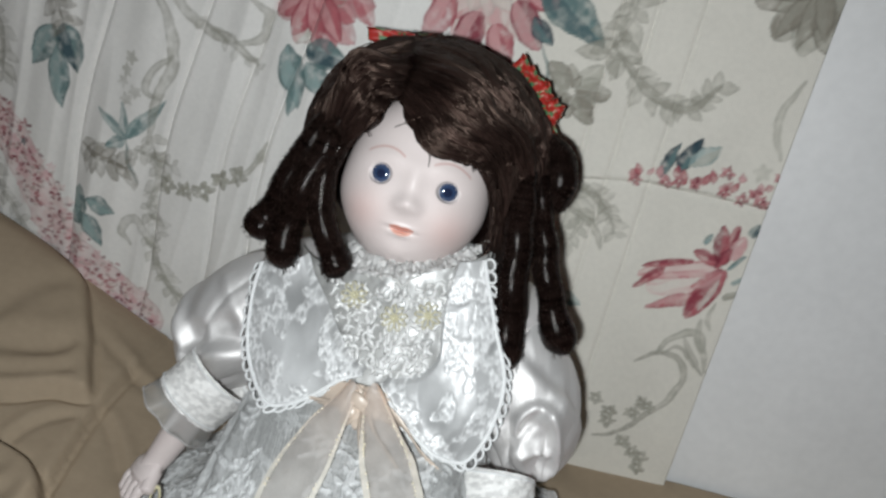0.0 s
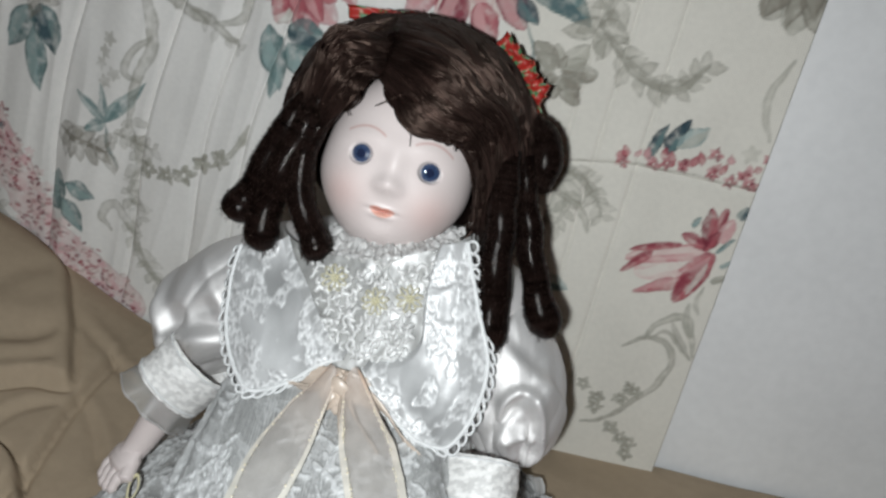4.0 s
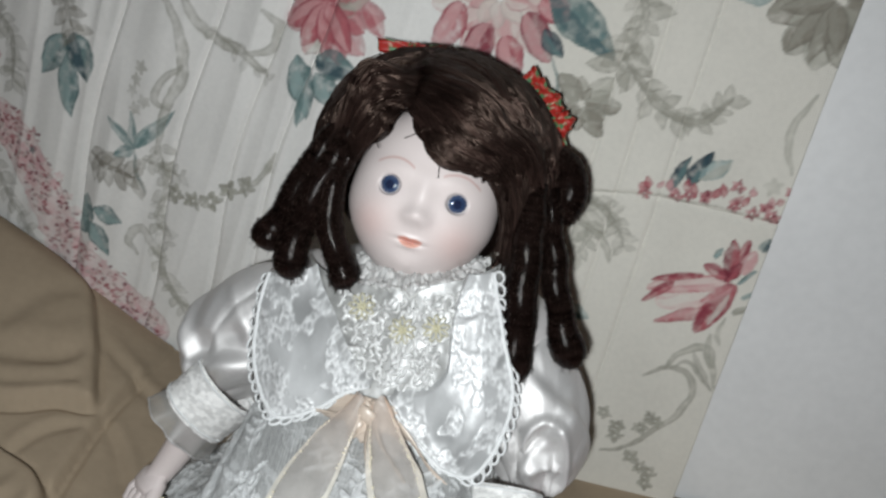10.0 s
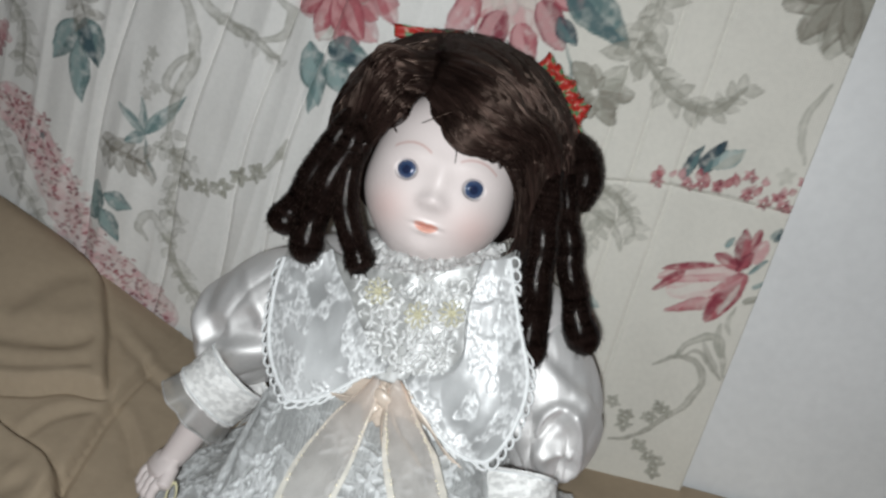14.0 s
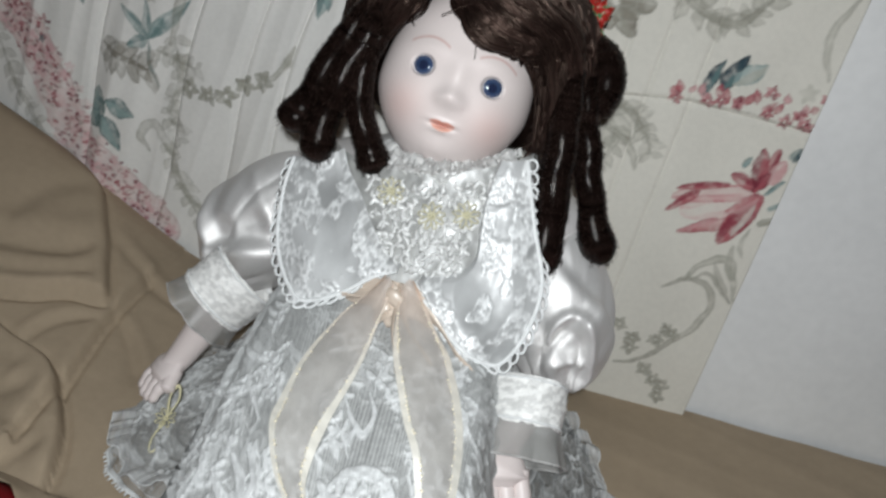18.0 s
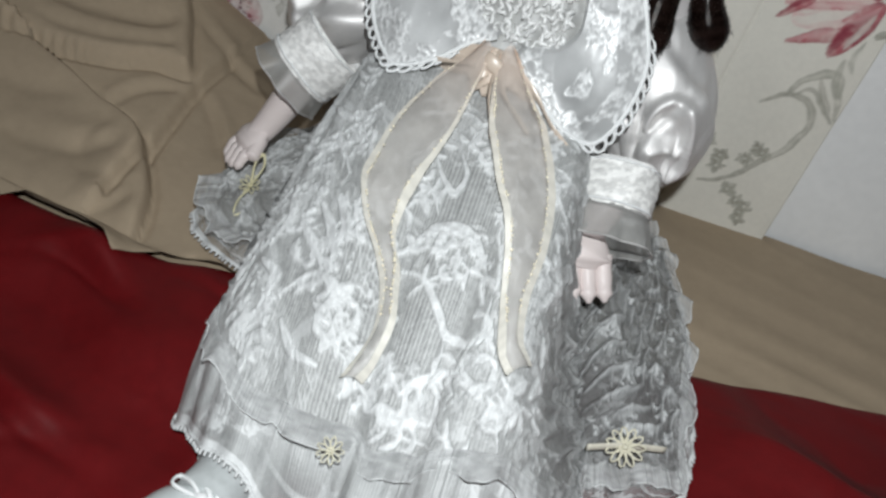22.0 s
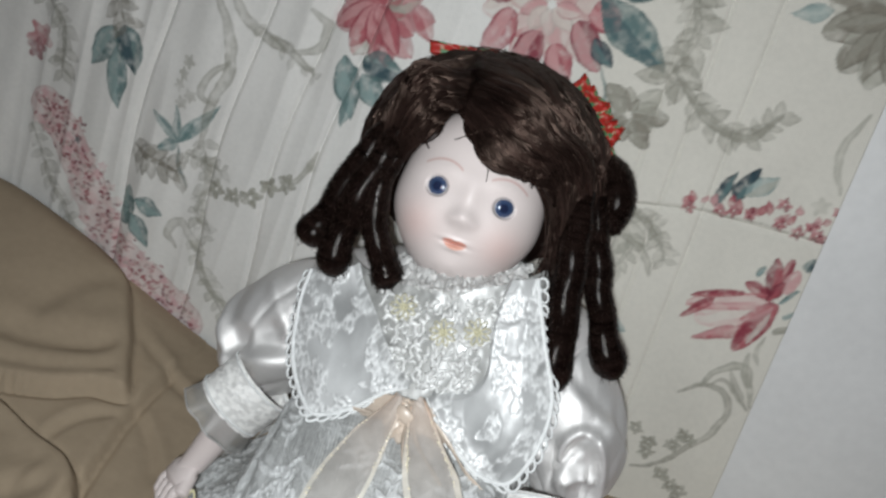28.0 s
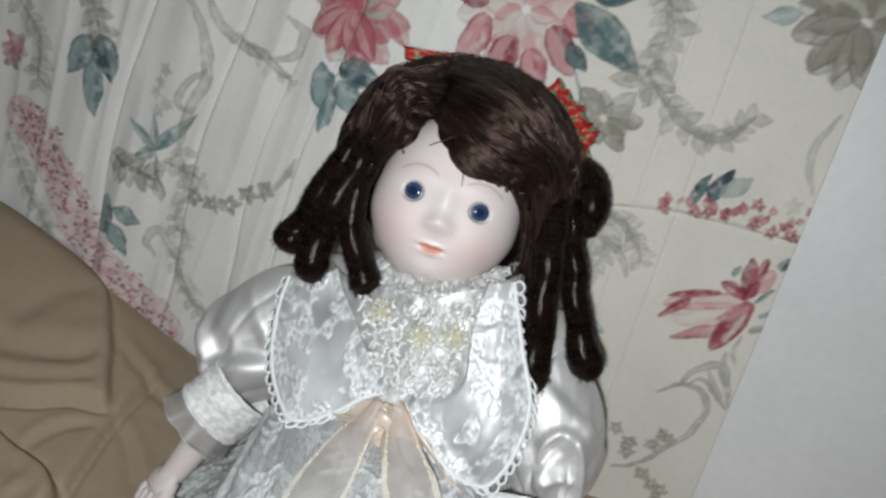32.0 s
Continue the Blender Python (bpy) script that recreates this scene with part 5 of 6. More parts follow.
# ---- skirt
HEM = curve([(-0.07, 0.066, 0.010), (-0.112, 0.020, 0.010), (-0.124, -0.045, 0.010), (-0.113, -0.085, 0.010), (-0.070, -0.106, 0.010), (-0.046, -0.138, 0.018), (-0.0420, -0.162, 0.024), (-0.0578, -0.1848, 0.012),
             (-0.0333, -0.2035, 0.031), (-0.0181, -0.2090, 0.031), (-0.0065, -0.2061, 0.018), (0.0059, -0.2043, 0.018), (0.0133, -0.2069, 0.032), (0.0259, -0.2080, 0.031), (0.0354, -0.1995, 0.014), (0.0528, -0.1915, 0.010),
             (0.0772, -0.178, 0.010), (0.0790, -0.1567, 0.013), (0.0964, -0.1420, 0.010), (0.1149, -0.1381, 0.010), (0.1175, -0.1151, 0.012), (0.114, -0.070, 0.011), (0.107, -0.025, 0.010), (0.086, 0.030, 0.010), (0.05, 0.066, 0.010)], 1700)
NU = len(HEM)
ARC = np.linspace(0, 1, NU)
ANGLE = np.radians(118 + 304 * (0.5 - 0.5 * np.cos(math.pi * ARC)) ** 1.0)
WAIST = np.stack([-0.002 + np.where(np.cos(ANGLE) < 0, 0.055, 0.044) * np.cos(ANGLE), -0.004 + 0.054 * np.sin(ANGLE), np.full(NU, 0.108)], -1)
AIM = np.degrees(np.abs(np.arctan2(HEM[:, 0] - 0.005, -HEM[:, 1])))
FORWARD = 1 - smooth01((AIM - np.where(HEM[:, 0] > 0, 12, 24)) / np.where(HEM[:, 0] > 0, 15, 22))


def lace_pattern(u, v, seed, leaves=150):
    """Woven figures: how thick the thread lies, how far inside a figure, and the cord that outlines it."""
    rnd = random.Random(seed)
    u, v = np.broadcast_arrays(u, v)
    wu, wv = u + 0.004 * fbm(u * 70, v * 70, 2, seed), v + 0.004 * fbm(u * 70, v * 70, 2, seed + 5)
    grain = fbm(u * 620, v * 620, 2, seed + 3)
    f = fbm(wu * 44, wv * 38, 2, seed + 17)
    inside = smooth01((f - 0.055) / 0.03)
    cord = np.exp(-((f - 0.055) / 0.016) ** 2)
    tuft = smooth01((fbm(wu * 190, wv * 190, 2, seed + 23) + 0.9 * grain - 0.02) / 0.22)
    out = inside * (0.25 + 0.7 * tuft)
    g = value_noise(wu * 46, wv * 46, seed + 29)
    vine = smooth01((0.065 - np.abs(g)) / 0.03) * smooth01((value_noise(wu * 30, wv * 30, seed + 31) + 0.1) / 0.15)
    out = np.maximum(out, vine * 0.85)
    lo_u, hi_u, hi_v = u.min(), u.max(), v.max()
    rows_lo, rows_hi = u.min(1), u.max(1)
    for _ in range(leaves):
        a0, b0, w0, reach, bow = rnd.uniform(lo_u, hi_u), rnd.uniform(0, hi_v), rnd.uniform(0, 6.28), rnd.uniform(0.016, 0.030), rnd.uniform(-0.9, 0.9)
        for q in range(7):
            f = q / 6
            turn = w0 + bow * f
            a, b = a0 + reach * f * math.cos(w0 + 0.5 * bow * f), b0 + reach * f * math.sin(w0 + 0.5 * bow * f)
            way = (1, -1)[q % 2] if q < 6 else 0
            w, size = turn + way * rnd.uniform(0.6, 0.95), rnd.uniform(0.008, 0.0125) * (1 - 0.35 * f)
            i = np.nonzero((rows_hi > a - size) & (rows_lo < a + size))[0]
            if len(i) == 0:
                continue
            k = slice(i[0], i[-1] + 1)
            t = ((wu[k] - a) * math.cos(w) + (wv[k] - b) * math.sin(w)) / size
            d = -(wu[k] - a) * math.sin(w) + (wv[k] - b) * math.cos(w) + way * 0.35 * size * t * t
            out[k] = np.maximum(out[k], smooth01((size * 0.15 * np.sin(math.pi * np.clip(t, 0, 1)) - np.abs(d)) / 0.0006) * rnd.uniform(0.7, 1))
    return np.clip(out, 0, 1), inside, cord


MOTIFS = (
    # curved tapes
    ([(-0.0370, -0.1257), (-0.0290, -0.1350), (-0.0249, -0.1420)], 0.0018), ([(-0.0320, -0.1225), (-0.0260, -0.1310), (-0.0212, -0.1385)], 0.0016),
    ([(-0.0410, -0.1325), (-0.0330, -0.1400), (-0.0257, -0.1470)], 0.0016), ([(-0.0019, -0.1348), (0.0047, -0.1275), (0.0159, -0.1258), (0.0247, -0.1322)], 0.0022),
    ([(-0.0005, -0.1416), (0.0089, -0.1447), (0.0160, -0.1510), (0.0214, -0.1550), (0.0289, -0.1529), (0.0330, -0.1433)], 0.0015),
    ([(0.0064, -0.1650), (0.0090, -0.1700), (0.0150, -0.1745)], 0.0016), ([(0.0150, -0.1745), (0.0190, -0.1690), (0.0265, -0.1629)], 0.0016),
    ([(-0.0010, -0.1781), (0.0020, -0.1710), (0.0081, -0.1655)], 0.0015), ([(0.0304, -0.1611), (0.0360, -0.1610), (0.0407, -0.1570)], 0.0015),
    ([(0.0055, -0.1794), (0.0152, -0.1800), (0.0237, -0.1777)], 0.0022), ([(0.0411, -0.1669), (0.0432, -0.1631), (0.0484, -0.1603)], 0.0018),
    ([(-0.0348, -0.1564), (-0.0265, -0.1494), (-0.0117, -0.1549), (-0.0074, -0.1570)], 0.0013), ([(-0.0384, -0.1249), (-0.0295, -0.1346), (-0.0244, -0.1404)], 0.0012),
    ([(-0.0560, -0.0790), (-0.0500, -0.0850), (-0.0420, -0.0880), (-0.0360, -0.0820)], 0.0014), ([(-0.0600, -0.0950), (-0.0540, -0.1004), (-0.0440, -0.1010), (-0.0338, -0.1134)], 0.0012),
    ([(-0.0069, -0.1010), (0.0000, -0.1100), (0.0054, -0.1140), (0.0060, -0.1060), (0.0020, -0.0985)], 0.0013), ([(-0.0500, -0.1200), (-0.0455, -0.1290), (-0.0475, -0.1400)], 0.0014),
    ([(-0.0470, -0.1450), (-0.0400, -0.1500), (-0.0385, -0.1590)], 0.0016), ([(-0.0300, -0.1650), (-0.0220, -0.1720), (-0.0120, -0.1740)], 0.0016),
    ([(-0.0200, -0.1600), (-0.0150, -0.1660), (-0.0040, -0.1680)], 0.0012), ([(0.0440, -0.1080), (0.0480, -0.1180), (0.0460, -0.1290)], 0.0014), ([(0.0500, -0.1350), (0.0540, -0.1430), (0.0520, -0.1520)], 0.0016),
)
TUFTS = ((-0.026, -0.150, 0.009), (0.010, -0.131, 0.009), (0.021, -0.129, 0.007), (-0.033, -0.140, 0.008), (-0.012, -0.156, 0.008), (0.013, -0.177, 0.008), (0.002, -0.176, 0.007), (-0.045, -0.100, 0.007), (0.046, -0.161, 0.006), (0.037, -0.158, 0.006), (-0.040, -0.160, 0.008))


def motifs(P):
    """Woven satin figures: leaf-shaped tapes with a soft edge, and tufted patches between them."""
    x, y = P[..., 0] + 0.0008 * fbm(P[..., 0] * 160, P[..., 1] * 160, 2, 180), P[..., 1] + 0.0008 * fbm(P[..., 0] * 160, P[..., 1] * 160, 2, 186)
    out = np.zeros(x.shape)
    rnd = random.Random(88)
    sprays = []
    for _ in range(46):
        a, b, turn, bow = rnd.uniform(-0.058, 0.054), rnd.uniform(-0.182, -0.074), rnd.uniform(0, 6.28), rnd.uniform(-1.2, 1.2)
        stem = [(a + 0.005 * i * math.cos(turn + 0.25 * bow * i), b + 0.005 * i * math.sin(turn + 0.25 * bow * i)) for i in range(4)]
        sprays.append((stem, 0.0006))
        for i, (p, q) in enumerate(stem[1:]):
            for way in (-1, 1):
                w, size = turn + 0.25 * bow * i + way * rnd.uniform(0.5, 0.9), rnd.uniform(0.004, 0.0075)
                sprays.append(([(p, q), (p + 0.5 * size * math.cos(w + 0.2 * way), q + 0.5 * size * math.sin(w + 0.2 * way)), (p + size * math.cos(w), q + size * math.sin(w))], rnd.uniform(0.0008, 0.0014)))
    for line, wide in MOTIFS + tuple(sprays):
        pts = curve(line, 36 if wide > 0.00145 or len(line) > 3 else 16)
        lo, hi = pts.min(0) - 0.004, pts.max(0) + 0.004
        at = np.nonzero((x > lo[0]) & (x < hi[0]) & (y > lo[1]) & (y < hi[1]))
        best = np.full(len(at[0]), 1.0)
        for i, q in enumerate(pts):
            best = np.minimum(best, np.hypot(x[at] - q[0], y[at] - q[1]) - wide * (0.35 + 0.65 * math.sin(math.pi * (i + 0.5) / len(pts))))
        out[at] = np.maximum(out[at], smooth01(-best / 0.0007 + 0.5))
    for cx, cy, r in TUFTS:
        d = np.hypot(x - cx, y - cy) / r
        curl = smooth01((value_noise(x * 420 + 9 * cx * 100, y * 300, 191) + 0.5 * value_noise(x * 900, y * 900, 193) - 0.02) / 0.12)
        out = np.maximum(out, curl * smooth01((1.0 - d) / 0.35))
    stray = smooth01((value_noise(x * 300, y * 210, 195) + 0.6 * value_noise(x * 700, y * 700, 196) - 0.20) / 0.10) * smooth01((value_noise(x * 60, y * 60, 197) + 0.1) / 0.2)
    return np.maximum(out, 0.8 * stray)


def make_skirt():
    nv = 230
    t = np.linspace(0, 1, nv)[None, :]
    tier = WAIST + (HEM - WAIST) * (0.92 - 0.055 * FORWARD[:, None] + 0.035 * fbm(ARC * 26, 0.3, 2, 12)[:, None])
    tier[:, 2] = 0.016 + 0.027 * FORWARD
    P = WAIST[:, None] * (1 - t)[..., None] + tier[:, None] * t[..., None]
    length = np.linalg.norm(tier - WAIST, axis=1)[:, None]
    steep = tier[:, None, 2] + (WAIST[:, None, 2] - tier[:, None, 2]) * (1 - t) ** 3.6
    P[..., 2] = (P[..., 2] + 0.012 * np.sin(math.pi * t) ** 0.9) * FORWARD[:, None] + steep * (1 - FORWARD[:, None])
    width = np.concatenate([[0], np.cumsum(np.linalg.norm(np.diff(HEM, axis=0), axis=1))])[:, None]
    v = t * length
    u = np.concatenate([np.zeros((1, nv)), np.cumsum(np.linalg.norm(np.diff(P, axis=0), axis=2), 0)])
    u = u - u[NU // 2]
    nrm = normals_of(P)
    nrm = nrm * np.sign(nrm[..., 2:3] + 1e-6)
    fold = 0.0045 * t * fbm(width * 32, t * 2.0, 2, 131) + 0.0022 * t * np.sin(width * 150 + 2 * fbm(width * 20, t, 1, 3)) * np.exp(-((t - 0.5) / 0.6) ** 2)
    lace, inside, cord = lace_pattern(u, v, 140)
    lace, inside, cord = lace * (1 - 0.55 * FORWARD[:, None]), inside * (1 - 0.6 * FORWARD[:, None]), cord * (1 - 0.5 * FORWARD[:, None])
    woven = motifs(P)
    rib = (0.5 + 0.5 * np.sin(width * 2 * math.pi / 0.00135 + 1.5 * fbm(width * 60, t * 3, 1, 149))) * (1 - inside) * (1 - woven)
    streak = value_noise(width * 1500 + 0 * t, v * 45, 155) + 0.6 * value_noise(width * 400 + 0 * t, v * 20, 156)
    fine = fbm(u * 700, v * 700, 2, 150)
    P = P + nrm * (fold + 0.0010 * lace + 0.0008 * cord + 0.0003 * inside + 0.00014 * rib * (1 - lace) + 0.0009 * woven + 0.0002 * fine)[..., None]
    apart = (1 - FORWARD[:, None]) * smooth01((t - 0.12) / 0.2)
    bend = v * 2 * math.pi / 0.013 + 9.0 * fbm(u * 34, v * 24, 2, 151) + 1.8 * np.sin(u * 160 + 3 * fbm(u * 20, v * 20, 1, 154))
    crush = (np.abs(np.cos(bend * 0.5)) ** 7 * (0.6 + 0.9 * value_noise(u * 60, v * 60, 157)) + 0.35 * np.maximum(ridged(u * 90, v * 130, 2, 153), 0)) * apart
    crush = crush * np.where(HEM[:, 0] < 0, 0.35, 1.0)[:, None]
    P = P + nrm * (0.0042 * crush)[..., None]
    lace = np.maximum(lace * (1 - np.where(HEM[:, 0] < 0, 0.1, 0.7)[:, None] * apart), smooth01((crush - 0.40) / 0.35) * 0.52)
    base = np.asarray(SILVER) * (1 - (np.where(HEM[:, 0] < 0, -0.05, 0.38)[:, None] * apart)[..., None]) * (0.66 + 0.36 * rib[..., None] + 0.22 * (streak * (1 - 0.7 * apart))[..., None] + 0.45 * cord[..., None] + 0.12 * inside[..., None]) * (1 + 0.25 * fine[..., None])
    lace = np.maximum(lace, woven * (0.85 + 0.5 * fine))
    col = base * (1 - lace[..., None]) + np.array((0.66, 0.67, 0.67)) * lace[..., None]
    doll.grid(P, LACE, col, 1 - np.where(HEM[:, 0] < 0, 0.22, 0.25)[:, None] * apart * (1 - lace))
    # the standing edge above the flounce
    m = 12
    s = np.linspace(0, 1, m)[None, :]
    out = unit(tier - WAIST) * np.array((1, 1, 0))
    wave = np.sin(width * 2 * math.pi / 0.03 + 5 * fbm(width * 22, 0, 2, 7)) * (0.6 + 1.2 * fbm(width * 30, 0.7, 2, 8)) + 1.6 * fbm(width * 120, 0.4, 2, 9)
    R = P[:, -1][:, None] + out[:, None] * (0.0100 * s + 0.0036 * wave * s)[..., None]
    R[..., 2] += 0.0008 * np.sin(s * 2.2) + 0.0026 * np.roll(wave, 6, 0) * s + 0.0010 - 0.002 * s
    doll.grid(R, LACE, (0.58 + 0.3 * fbm(width * 300, s * 9, 2, 166))[..., None] * np.array((0.99, 1, 1)), 0.55 + 0.25 * fbm(width * 160, s * 6, 2, 171))
    doll.tube(R[:, -1], 0.00030, THREAD, (0.58, 0.59, 0.59), 5)
    # flounce
    nf = 90
    s = np.linspace(0, 1, nf)[None, :]
    start, stop = P[:, -1], HEM
    F = start[:, None] * (1 - s)[..., None] + stop[:, None] * s[..., None]
    bulge = np.sin(math.pi * s * 0.5)
    F[..., 2] = start[:, None, 2] + (stop[:, None, 2] - start[:, None, 2]) * s ** 1.6
    gather = np.sin(width * 2 * math.pi / 0.013 + 2.5 * fbm(width * 25, s * 1.2, 2, 161))
    F = F + out[:, None] * (0.0007 * gather * bulge + 0.009 * fbm(width * 30, s * 1.5, 2, 163) * bulge)[..., None]
    F[..., 2] += 0.0006 * gather * bulge
    F[..., 2] = np.maximum(F[..., 2], 0.0075)
    fl, fl_in, fl_cord = lace_pattern(width + 0 * s, s * 0.045 + 0 * width, 170, 0)
    fl = fl * 0.8
    rib = (0.5 + 0.5 * np.sin(width * 2 * math.pi / 0.0010)) * (1 - fl_in) + 0.12 * value_noise(width * 1200 + 0 * s, s * 4, 165) + 0.3 * fl_cord
    hem = smooth01((s - 0.91) / 0.02) + 0 * width
    k = np.clip(np.maximum(fl, hem), 0, 1)[..., None]
    col = np.asarray((0.46, 0.468, 0.465)) * (0.95 + 0.08 * rib[..., None] + 0.14 * fbm(width * 110, s * 5, 3, 167)[..., None]) * (1 - k) + np.array((0.58, 0.59, 0.59)) * k
    side = 0.50 + 0.50 * FORWARD[:, None]
    opacity = np.clip(side * (0.82 + 0.12 * rib) * (1 - 0.40 * s ** 2 * (1 + 1.4 * fbm(width * 60, s * 3, 2, 168))) + 0.06 * FORWARD[:, None] + k[..., 0] * 0.5, 0, 1)
    doll.grid(F, LACE, col, opacity)
    # the picot teeth of the hem
    edge = F[:, -1]
    doll.tube(edge, 0.0007, THREAD, (0.62, 0.63, 0.63), 6)
    total = width[-1, 0]
    count = int(total / 0.0024)
    down = unit(F[:, -1] - F[:, -6])
    for i in range(count):
        d = (i + 0.5) / count * total
        at = np.array([np.interp(d, width[:, 0], edge[:, q]) for q in range(3)])
        to = unit(np.array([np.interp(d, width[:, 0], down[:, q]) for q in range(3)]) * np.array((1, 1, 0.3)))
        doll.tube(np.stack([at, at + to * 0.0011, at + to * 0.0022]), np.array([0.0007, 0.0006, 0.0005]), THREAD, (0.60, 0.61, 0.61), 4)
    return P


SKIRT = make_skirt()
SKIRT_POINTS = SKIRT[::4, ::4].reshape(-1, 3)


def drape(x, y, lift):
    """A point that lies on the skirt."""
    d = (SKIRT_POINTS[:, 0] - x) ** 2 + (SKIRT_POINTS[:, 1] - y) ** 2
    near = np.argpartition(d, 8)[:8]
    return np.array((x, y, SKIRT_POINTS[near, 2].max() + lift))


def make_ribbon(left, right, seed):
    """A sheer ribbon with a gold tape along both edges."""
    rnd = random.Random(seed + 60)
    n, m = 90, 16
    a, b = curve(left, n), curve(right, n)
    t = np.linspace(0, 1, m)[None, :, None]
    xy = a[:, None] * (1 - t) + b[:, None] * t
    P = np.zeros((n, m, 3))
    for i in range(n):
        za, zb = drape(*a[i], 0.0035)[2], drape(*b[i], 0.0035)[2]
        for j in range(m):
            f = j / (m - 1)
            P[i, j] = (*xy[i, j], max(za * (1 - f) + zb * f, drape(*xy[i, j], 0.0022)[2]) + 0.002 * math.sin(math.pi * f))
    P[..., 2] += 0.0008 * fbm(P[..., 0] * 150, P[..., 1] * 90, 2, seed) + 0.016 * np.exp(-np.maximum(-0.064 - P[..., 1], 0) / 0.012)
    for _ in range(3):
        P[1:-1, :, 2] = (P[:-2, :, 2] + P[1:-1, :, 2] + P[2:, :, 2]) / 3
    peach = np.exp(-np.maximum(-0.070 - P[..., 1:2], 0) / 0.012)
    doll.grid(P, ORGANZA, (np.array((0.54, 0.515, 0.485)) * (1 - peach) + np.array((0.60, 0.51, 0.45)) * peach) * (1 + 0.25 * fbm(P[..., 0:1] * 160, P[..., 1:2] * 160, 3, seed + 4)), 0.52 + 0.12 * fbm(P[..., 0] * 90, P[..., 1] * 90, 2, seed + 5))
    for edge, inner in ((P[:, 0], P[:, 3]), (P[:, -1], P[:, -4])):
        side = unit(inner - edge)
        s = np.linspace(-0.2, 1, 6)[None, :, None]
        wide = (0.0010 + 0.0015 * smooth01((np.linspace(0, 1, n) - 0.05) / 0.35)) * (1 + 0.6 * fbm(np.linspace(0, 6, n), seed + edge[5, 0] * 90, 2, seed))
        T = edge[:, None] + side[:, None] * wide[:, None, None] * s + np.array((0, -0.0004, 0.0007))
        stripe = 0.5 + 0.5 * np.sin(np.arange(n)[:, None] * 1.7 + np.arange(6)[None, :] * 0)
        knot = np.exp(-np.maximum(-0.066 - T[..., 1:2], 0) / 0.010)
        doll.grid(T, SATIN, (np.asarray((0.66, 0.635, 0.57)) * (1 - knot) + np.array((0.60, 0.44, 0.34)) * knot) * (0.92 + 0.14 * stripe[..., None]))
        # a row of gold sequins along the inner side of the tape
        row = curve(T[:, -1] + np.array((0, -0.0003, 0.0004)), 110)
        for q in row[8:86]:
            if rnd.random() < 0.62:
                k = rnd.uniform(0.00030, 0.00062)
                doll.grid(ball_grid(q + np.array((rnd.uniform(-1, 1), rnd.uniform(-1, 1), 0)) * 0.0003, np.eye(3), (k, k, 0.7 * k), 5, 6), SEQUIN, (0.90, 0.82, 0.64), wrap_v=True)


make_ribbon([(-0.007, -0.064), (-0.018, -0.076), (-0.0245, -0.0900), (-0.0268, -0.1100), (-0.0262, -0.1200), (-0.0190, -0.1330), (-0.0105, -0.1420), (-0.0040, -0.1500), (-0.0005, -0.1600), (-0.0015, -0.1700), (-0.0035, -0.1770)],
            [(-0.003, -0.066), (-0.004, -0.079), (-0.0045, -0.0950), (-0.0072, -0.1148), (-0.0078, -0.1280), (-0.0060, -0.1365), (-0.0005, -0.1440), (0.0020, -0.1500), (0.0055, -0.1600), (0.0050, -0.1690), (0.0030, -0.1750)], 1)
make_ribbon([(0.000, -0.066), (0.003, -0.078), (0.0070, -0.0890), (0.0170, -0.1075), (0.0270, -0.1225), (0.0340, -0.1400), (0.0385, -0.1510), (0.0440, -0.1570)], [(0.004, -0.063), (0.016, -0.073), (0.0265, -0.0824), (0.0370, -0.1005), (0.0410, -0.1180), (0.0415, -0.1350), (0.0445, -0.1460), (0.0500, -0.1500)], 2)


def make_sash():
    """The peach satin band and knot at the waist."""
    line = curve([(-0.038, -0.042, 0.107), (-0.020, -0.056, 0.114), (-0.003, -0.0615, 0.1185), (0.013, -0.060, 0.114), (0.032, -0.055, 0.104)], 60)
    doll.tube(line, 0.0060, SATIN, PEACH, 40, 0.33, (0, 0, 1), lambda q, w: 1 + 0.10 * np.sin(w * 7 + q * 14) + 0.12 * fbm(q * 12, np.sin(w) * 3, 2, 5))
    # loose peach loops that fall from the knot
    for way, wide in (([(0.003, -0.062, 0.120), (0.016, -0.0665, 0.1145), (0.026, -0.070, 0.106), (0.0355, -0.0705, 0.0985)], 0.0034), ([(-0.001, -0.066, 0.119), (0.0015, -0.076, 0.112), (0.0060, -0.086, 0.1075), (0.0085, -0.092, 0.1050)], 0.0022),
                      ([(-0.004, -0.064, 0.119), (-0.014, -0.065, 0.1165), (-0.026, -0.0625, 0.1135)], 0.0026), ([(0.001, -0.066, 0.119), (0.006, -0.073, 0.114), (0.0135, -0.0795, 0.1105), (0.020, -0.084, 0.107)], 0.0024)):
        doll.tube(curve(way, 40), wide * (0.7 + 0.3 * np.sin(np.linspace(0, 9, 40))) * np.linspace(1, 0.35, 40), SATIN, PEACH, 16, 0.22, (0.3, -0.4, 0.8), lambda q, w: 1 + 0.18 * np.sin(w * 5 + q * 9))
    rnd = random.Random(4)
    for _ in range(12):
        c = np.array((-0.002, -0.064, 0.1185)) + np.array((rnd.uniform(-0.004, 0.004), rnd.uniform(-0.003, 0.002), rnd.uniform(-0.004, 0.003)))
        d = np.array((rnd.uniform(-1, 1), -0.2, rnd.uniform(-1, 0.6)))
        path = curve([c - 0.005 * unit(d), c + np.array((0, -0.002, 0.001)), c + 0.007 * unit(d) + np.array((0, 0, -0.002))], 14)
        doll.tube(path, 0.0030 * np.sin(np.linspace(0.5, 2.6, 14)), SATIN, PEACH, 14, 0.45)


make_sash()

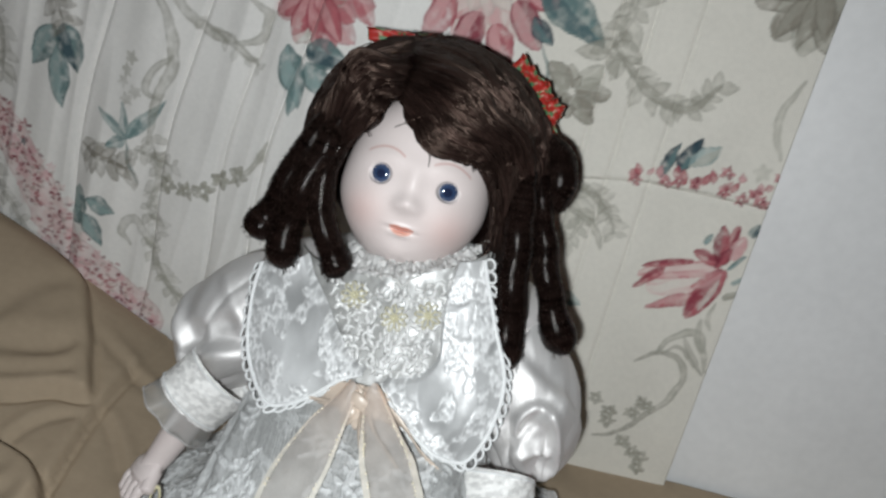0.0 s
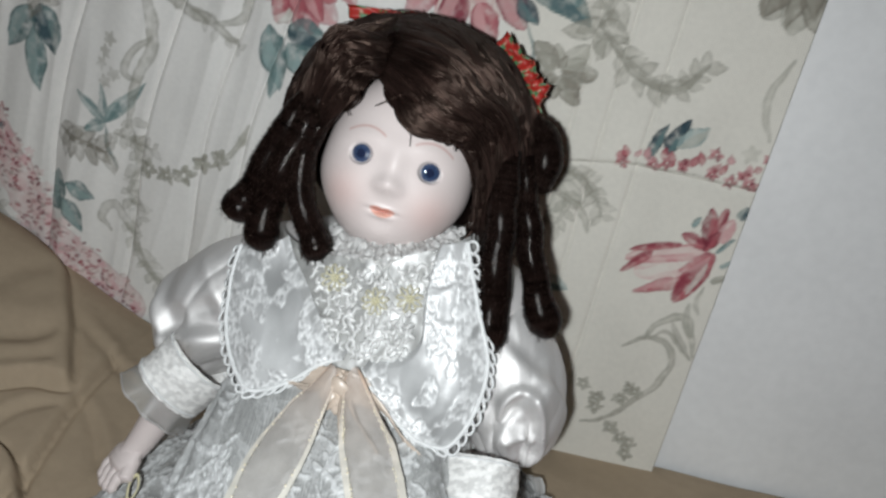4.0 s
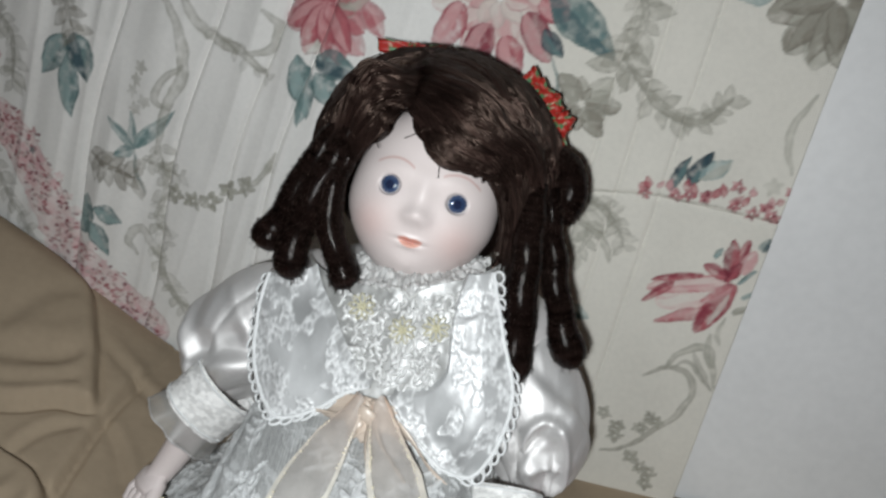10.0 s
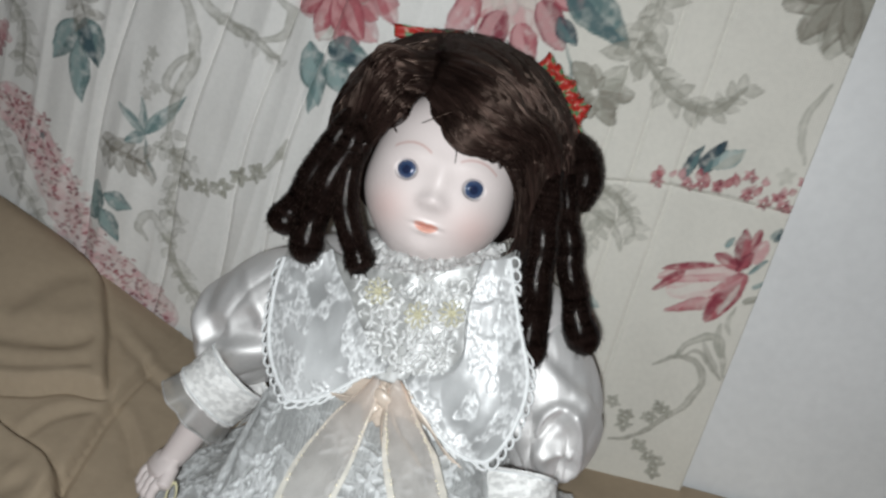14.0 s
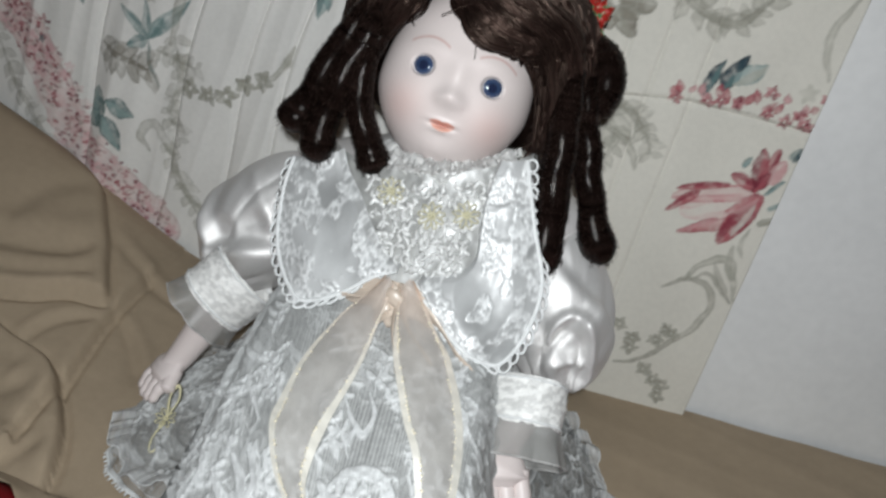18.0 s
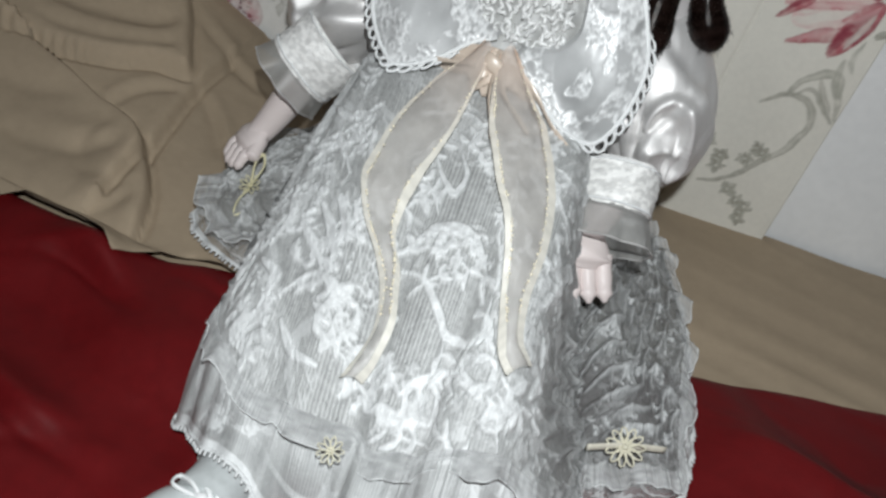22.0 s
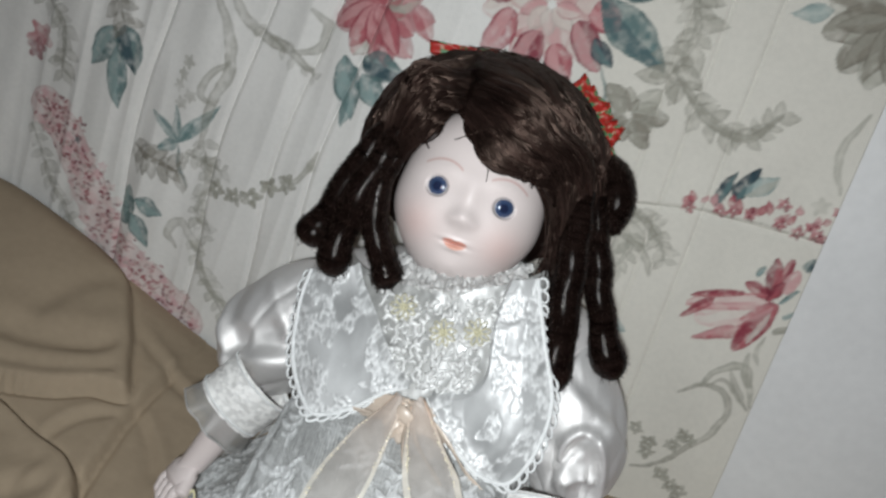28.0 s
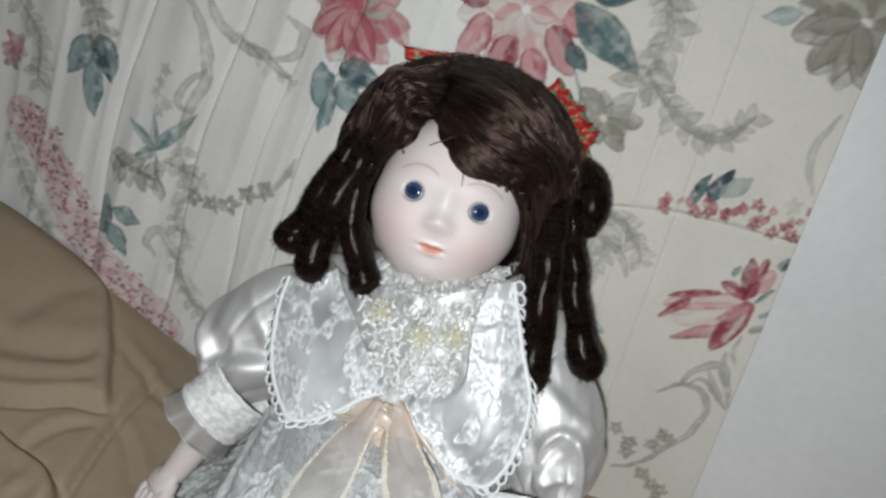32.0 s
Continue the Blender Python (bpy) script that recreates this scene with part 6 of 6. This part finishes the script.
make_daisy((-0.1000, -0.060, 0.025), (0.0, -0.6, 0.8), 0.0050)
doll.tube(curve([(-0.1000, -0.059, 0.026), (-0.1020, -0.053, 0.032), (-0.1000, -0.049, 0.036), (-0.0975, -0.053, 0.032), (-0.0995, -0.059, 0.026)], 24), 0.0010, THREAD, YELLOW, 6, 0.5)
doll.tube(curve([(-0.1000, -0.061, 0.024), (-0.1015, -0.069, 0.020), (-0.0995, -0.075, 0.017), (-0.0970, -0.073, 0.018)], 16), 0.0009, THREAD, YELLOW, 6, 0.5)
make_daisy((0.0895, -0.133, 0.029), (0.05, -0.75, 0.65), 0.0070, 11, (0.60, 0.57, 0.45))
make_daisy((0.0045, -0.1985, 0.0480), (0.0, -0.6, 0.8), 0.0042, 9, (0.60, 0.57, 0.45))
doll.tube(curve([(0.077, -0.139, 0.028), (0.0895, -0.132, 0.0285), (0.104, -0.124, 0.026)], 20), 0.0016, THREAD, (0.60, 0.57, 0.48), 8, 0.4)


# ---- legs and shoes
def make_leg(points, seed):
    """A sock with cord wound round its ankle."""
    path = curve(points, 30)
    radii = np.linspace(0.0125, 0.0108, 30)
    doll.tube(path, radii, THREAD, (0.43, 0.45, 0.45), 24, 1.0, None, lambda q, w: 1 + 0.02 * np.sin(q * 60) + 0.03 * fbm(q * 8, np.sin(w) * 3, 2, seed))
    rings = tube_grid(path, radii * 1.06, 28)
    for k in (22, 24, 25):
        ring = rings[k] + np.array((0, 0, 0.0006)) * np.sin(np.arange(28) + k)[:, None]
        doll.tube(np.vstack([ring, ring[:1]]), np.full(29, 0.001), THREAD, (0.62, 0.63, 0.62), 6, 0.6)


def make_shoe(heel, toe, up, seed):
    heel, toe = np.asarray(heel, float), np.asarray(toe, float)
    ahead = unit(toe - heel)
    up = unit(np.asarray(up) - ahead * (np.asarray(up) @ ahead))
    side = np.cross(ahead, up)
    length = np.linalg.norm(toe - heel)
    n, m = 44, 40
    s = np.linspace(0, 1, n)[:, None]
    a = np.linspace(0, 2 * math.pi, m, endpoint=False)[None, :]
    w = 0.0116 * np.clip(np.sin(math.pi * (0.12 + 0.878 * s)), 0, 1) ** 0.62 * (1 - 0.30 * smooth01((s - 0.45) / 0.5))
    h = (0.0150 - 0.0070 * smooth01((s - 0.2) / 0.75)) * np.clip(np.sin(math.pi * (0.12 + 0.86 * s)), 0, 1) ** 0.4
    y = np.where(np.sin(a) > 0, np.sin(a) * h * 1.15, np.sin(a) * 0.0018)
    P = heel + ahead * (length * s + 0 * a)[..., None] + side * (np.cos(a) * w)[..., None] + up * y[..., None]
    doll.grid(P, LEATHER, (0.52, 0.55, 0.55), wrap_v=True)
    y2 = np.where(np.sin(a) > 0, np.sin(a) * 0.0008, np.sin(a) * 0.0026) - 0.0008
    Q = heel + ahead * (length * s - 0.0006 + 0.0014 * s + 0 * a)[..., None] + side * (np.cos(a) * (w + 0.0009))[..., None] + up * (y2 + 0 * s)[..., None]
    doll.grid(Q, LEATHER, BLACK, wrap_v=True)
    # cord round the ankle, knot and loose ends
    top = heel + ahead * length * 0.26 + up * 0.0165
    knot = top + ahead * 0.0020 - up * 0.0008
    ends = ([knot, knot - side * 0.005 + ahead * 0.002 + up * 0.001, knot - side * 0.0105 - up * 0.003 + ahead * 0.005, knot - side * 0.0070 - up * 0.0015 + ahead * 0.008, knot],
            [knot, knot + side * 0.005 + ahead * 0.002 + up * 0.001, knot + side * 0.0100 - up * 0.003 + ahead * 0.004, knot + side * 0.0065 - up * 0.001 + ahead * 0.007, knot],
            [knot, knot - side * 0.007 - up * 0.001 - ahead * 0.002, knot - side * 0.0120 - up * 0.0075 + ahead * 0.003, knot - side * 0.0128 - up * 0.0125 + ahead * 0.011])
    arc = np.linspace(-0.15, math.pi + 0.15, 22)
    for at, tilt in ((0.14, 0.002), (0.19, -0.002), (0.25, 0.001)):
        k = int(at * (n - 1))
        hoop = heel + ahead * (length * at + tilt * np.cos(arc))[:, None] + side * (np.cos(arc) * (w[k, 0] + 0.0007))[:, None] + up * (np.sin(arc) * (h[k, 0] * 1.15 + 0.0008))[:, None]
        doll.tube(hoop, 0.0010, THREAD, WHITE, 6, 0.7)
    for line in ends:
        doll.tube(curve(line, 18), 0.0009, THREAD, WHITE, 6, 0.6)
    doll.grid(ball_grid(knot, np.eye(3), (0.0026, 0.0024, 0.0022), 10, 12), THREAD, WHITE, wrap_v=True)


make_leg([(-0.012, -0.09, 0.024), (-0.022, -0.165, 0.020), (-0.0280, -0.2125, 0.0185)], 1)
make_leg([(0.012, -0.09, 0.024), (0.017, -0.165, 0.020), (0.0215, -0.217, 0.0190)], 2)
make_shoe((-0.0225, -0.2080, 0.0095), (-0.0490, -0.2340, 0.0165), (0.22, -0.05, 0.95), 1)
make_shoe((0.0240, -0.2110, 0.0095), (0.0170, -0.2490, 0.0170), (0.06, -0.10, 0.97), 2)

doll_object = new("porcelain_doll", doll.mesh("porcelain_doll"))
tagged(doll_object, "porcelain doll with brown ringlets in an ivory satin lace dress", "doll")
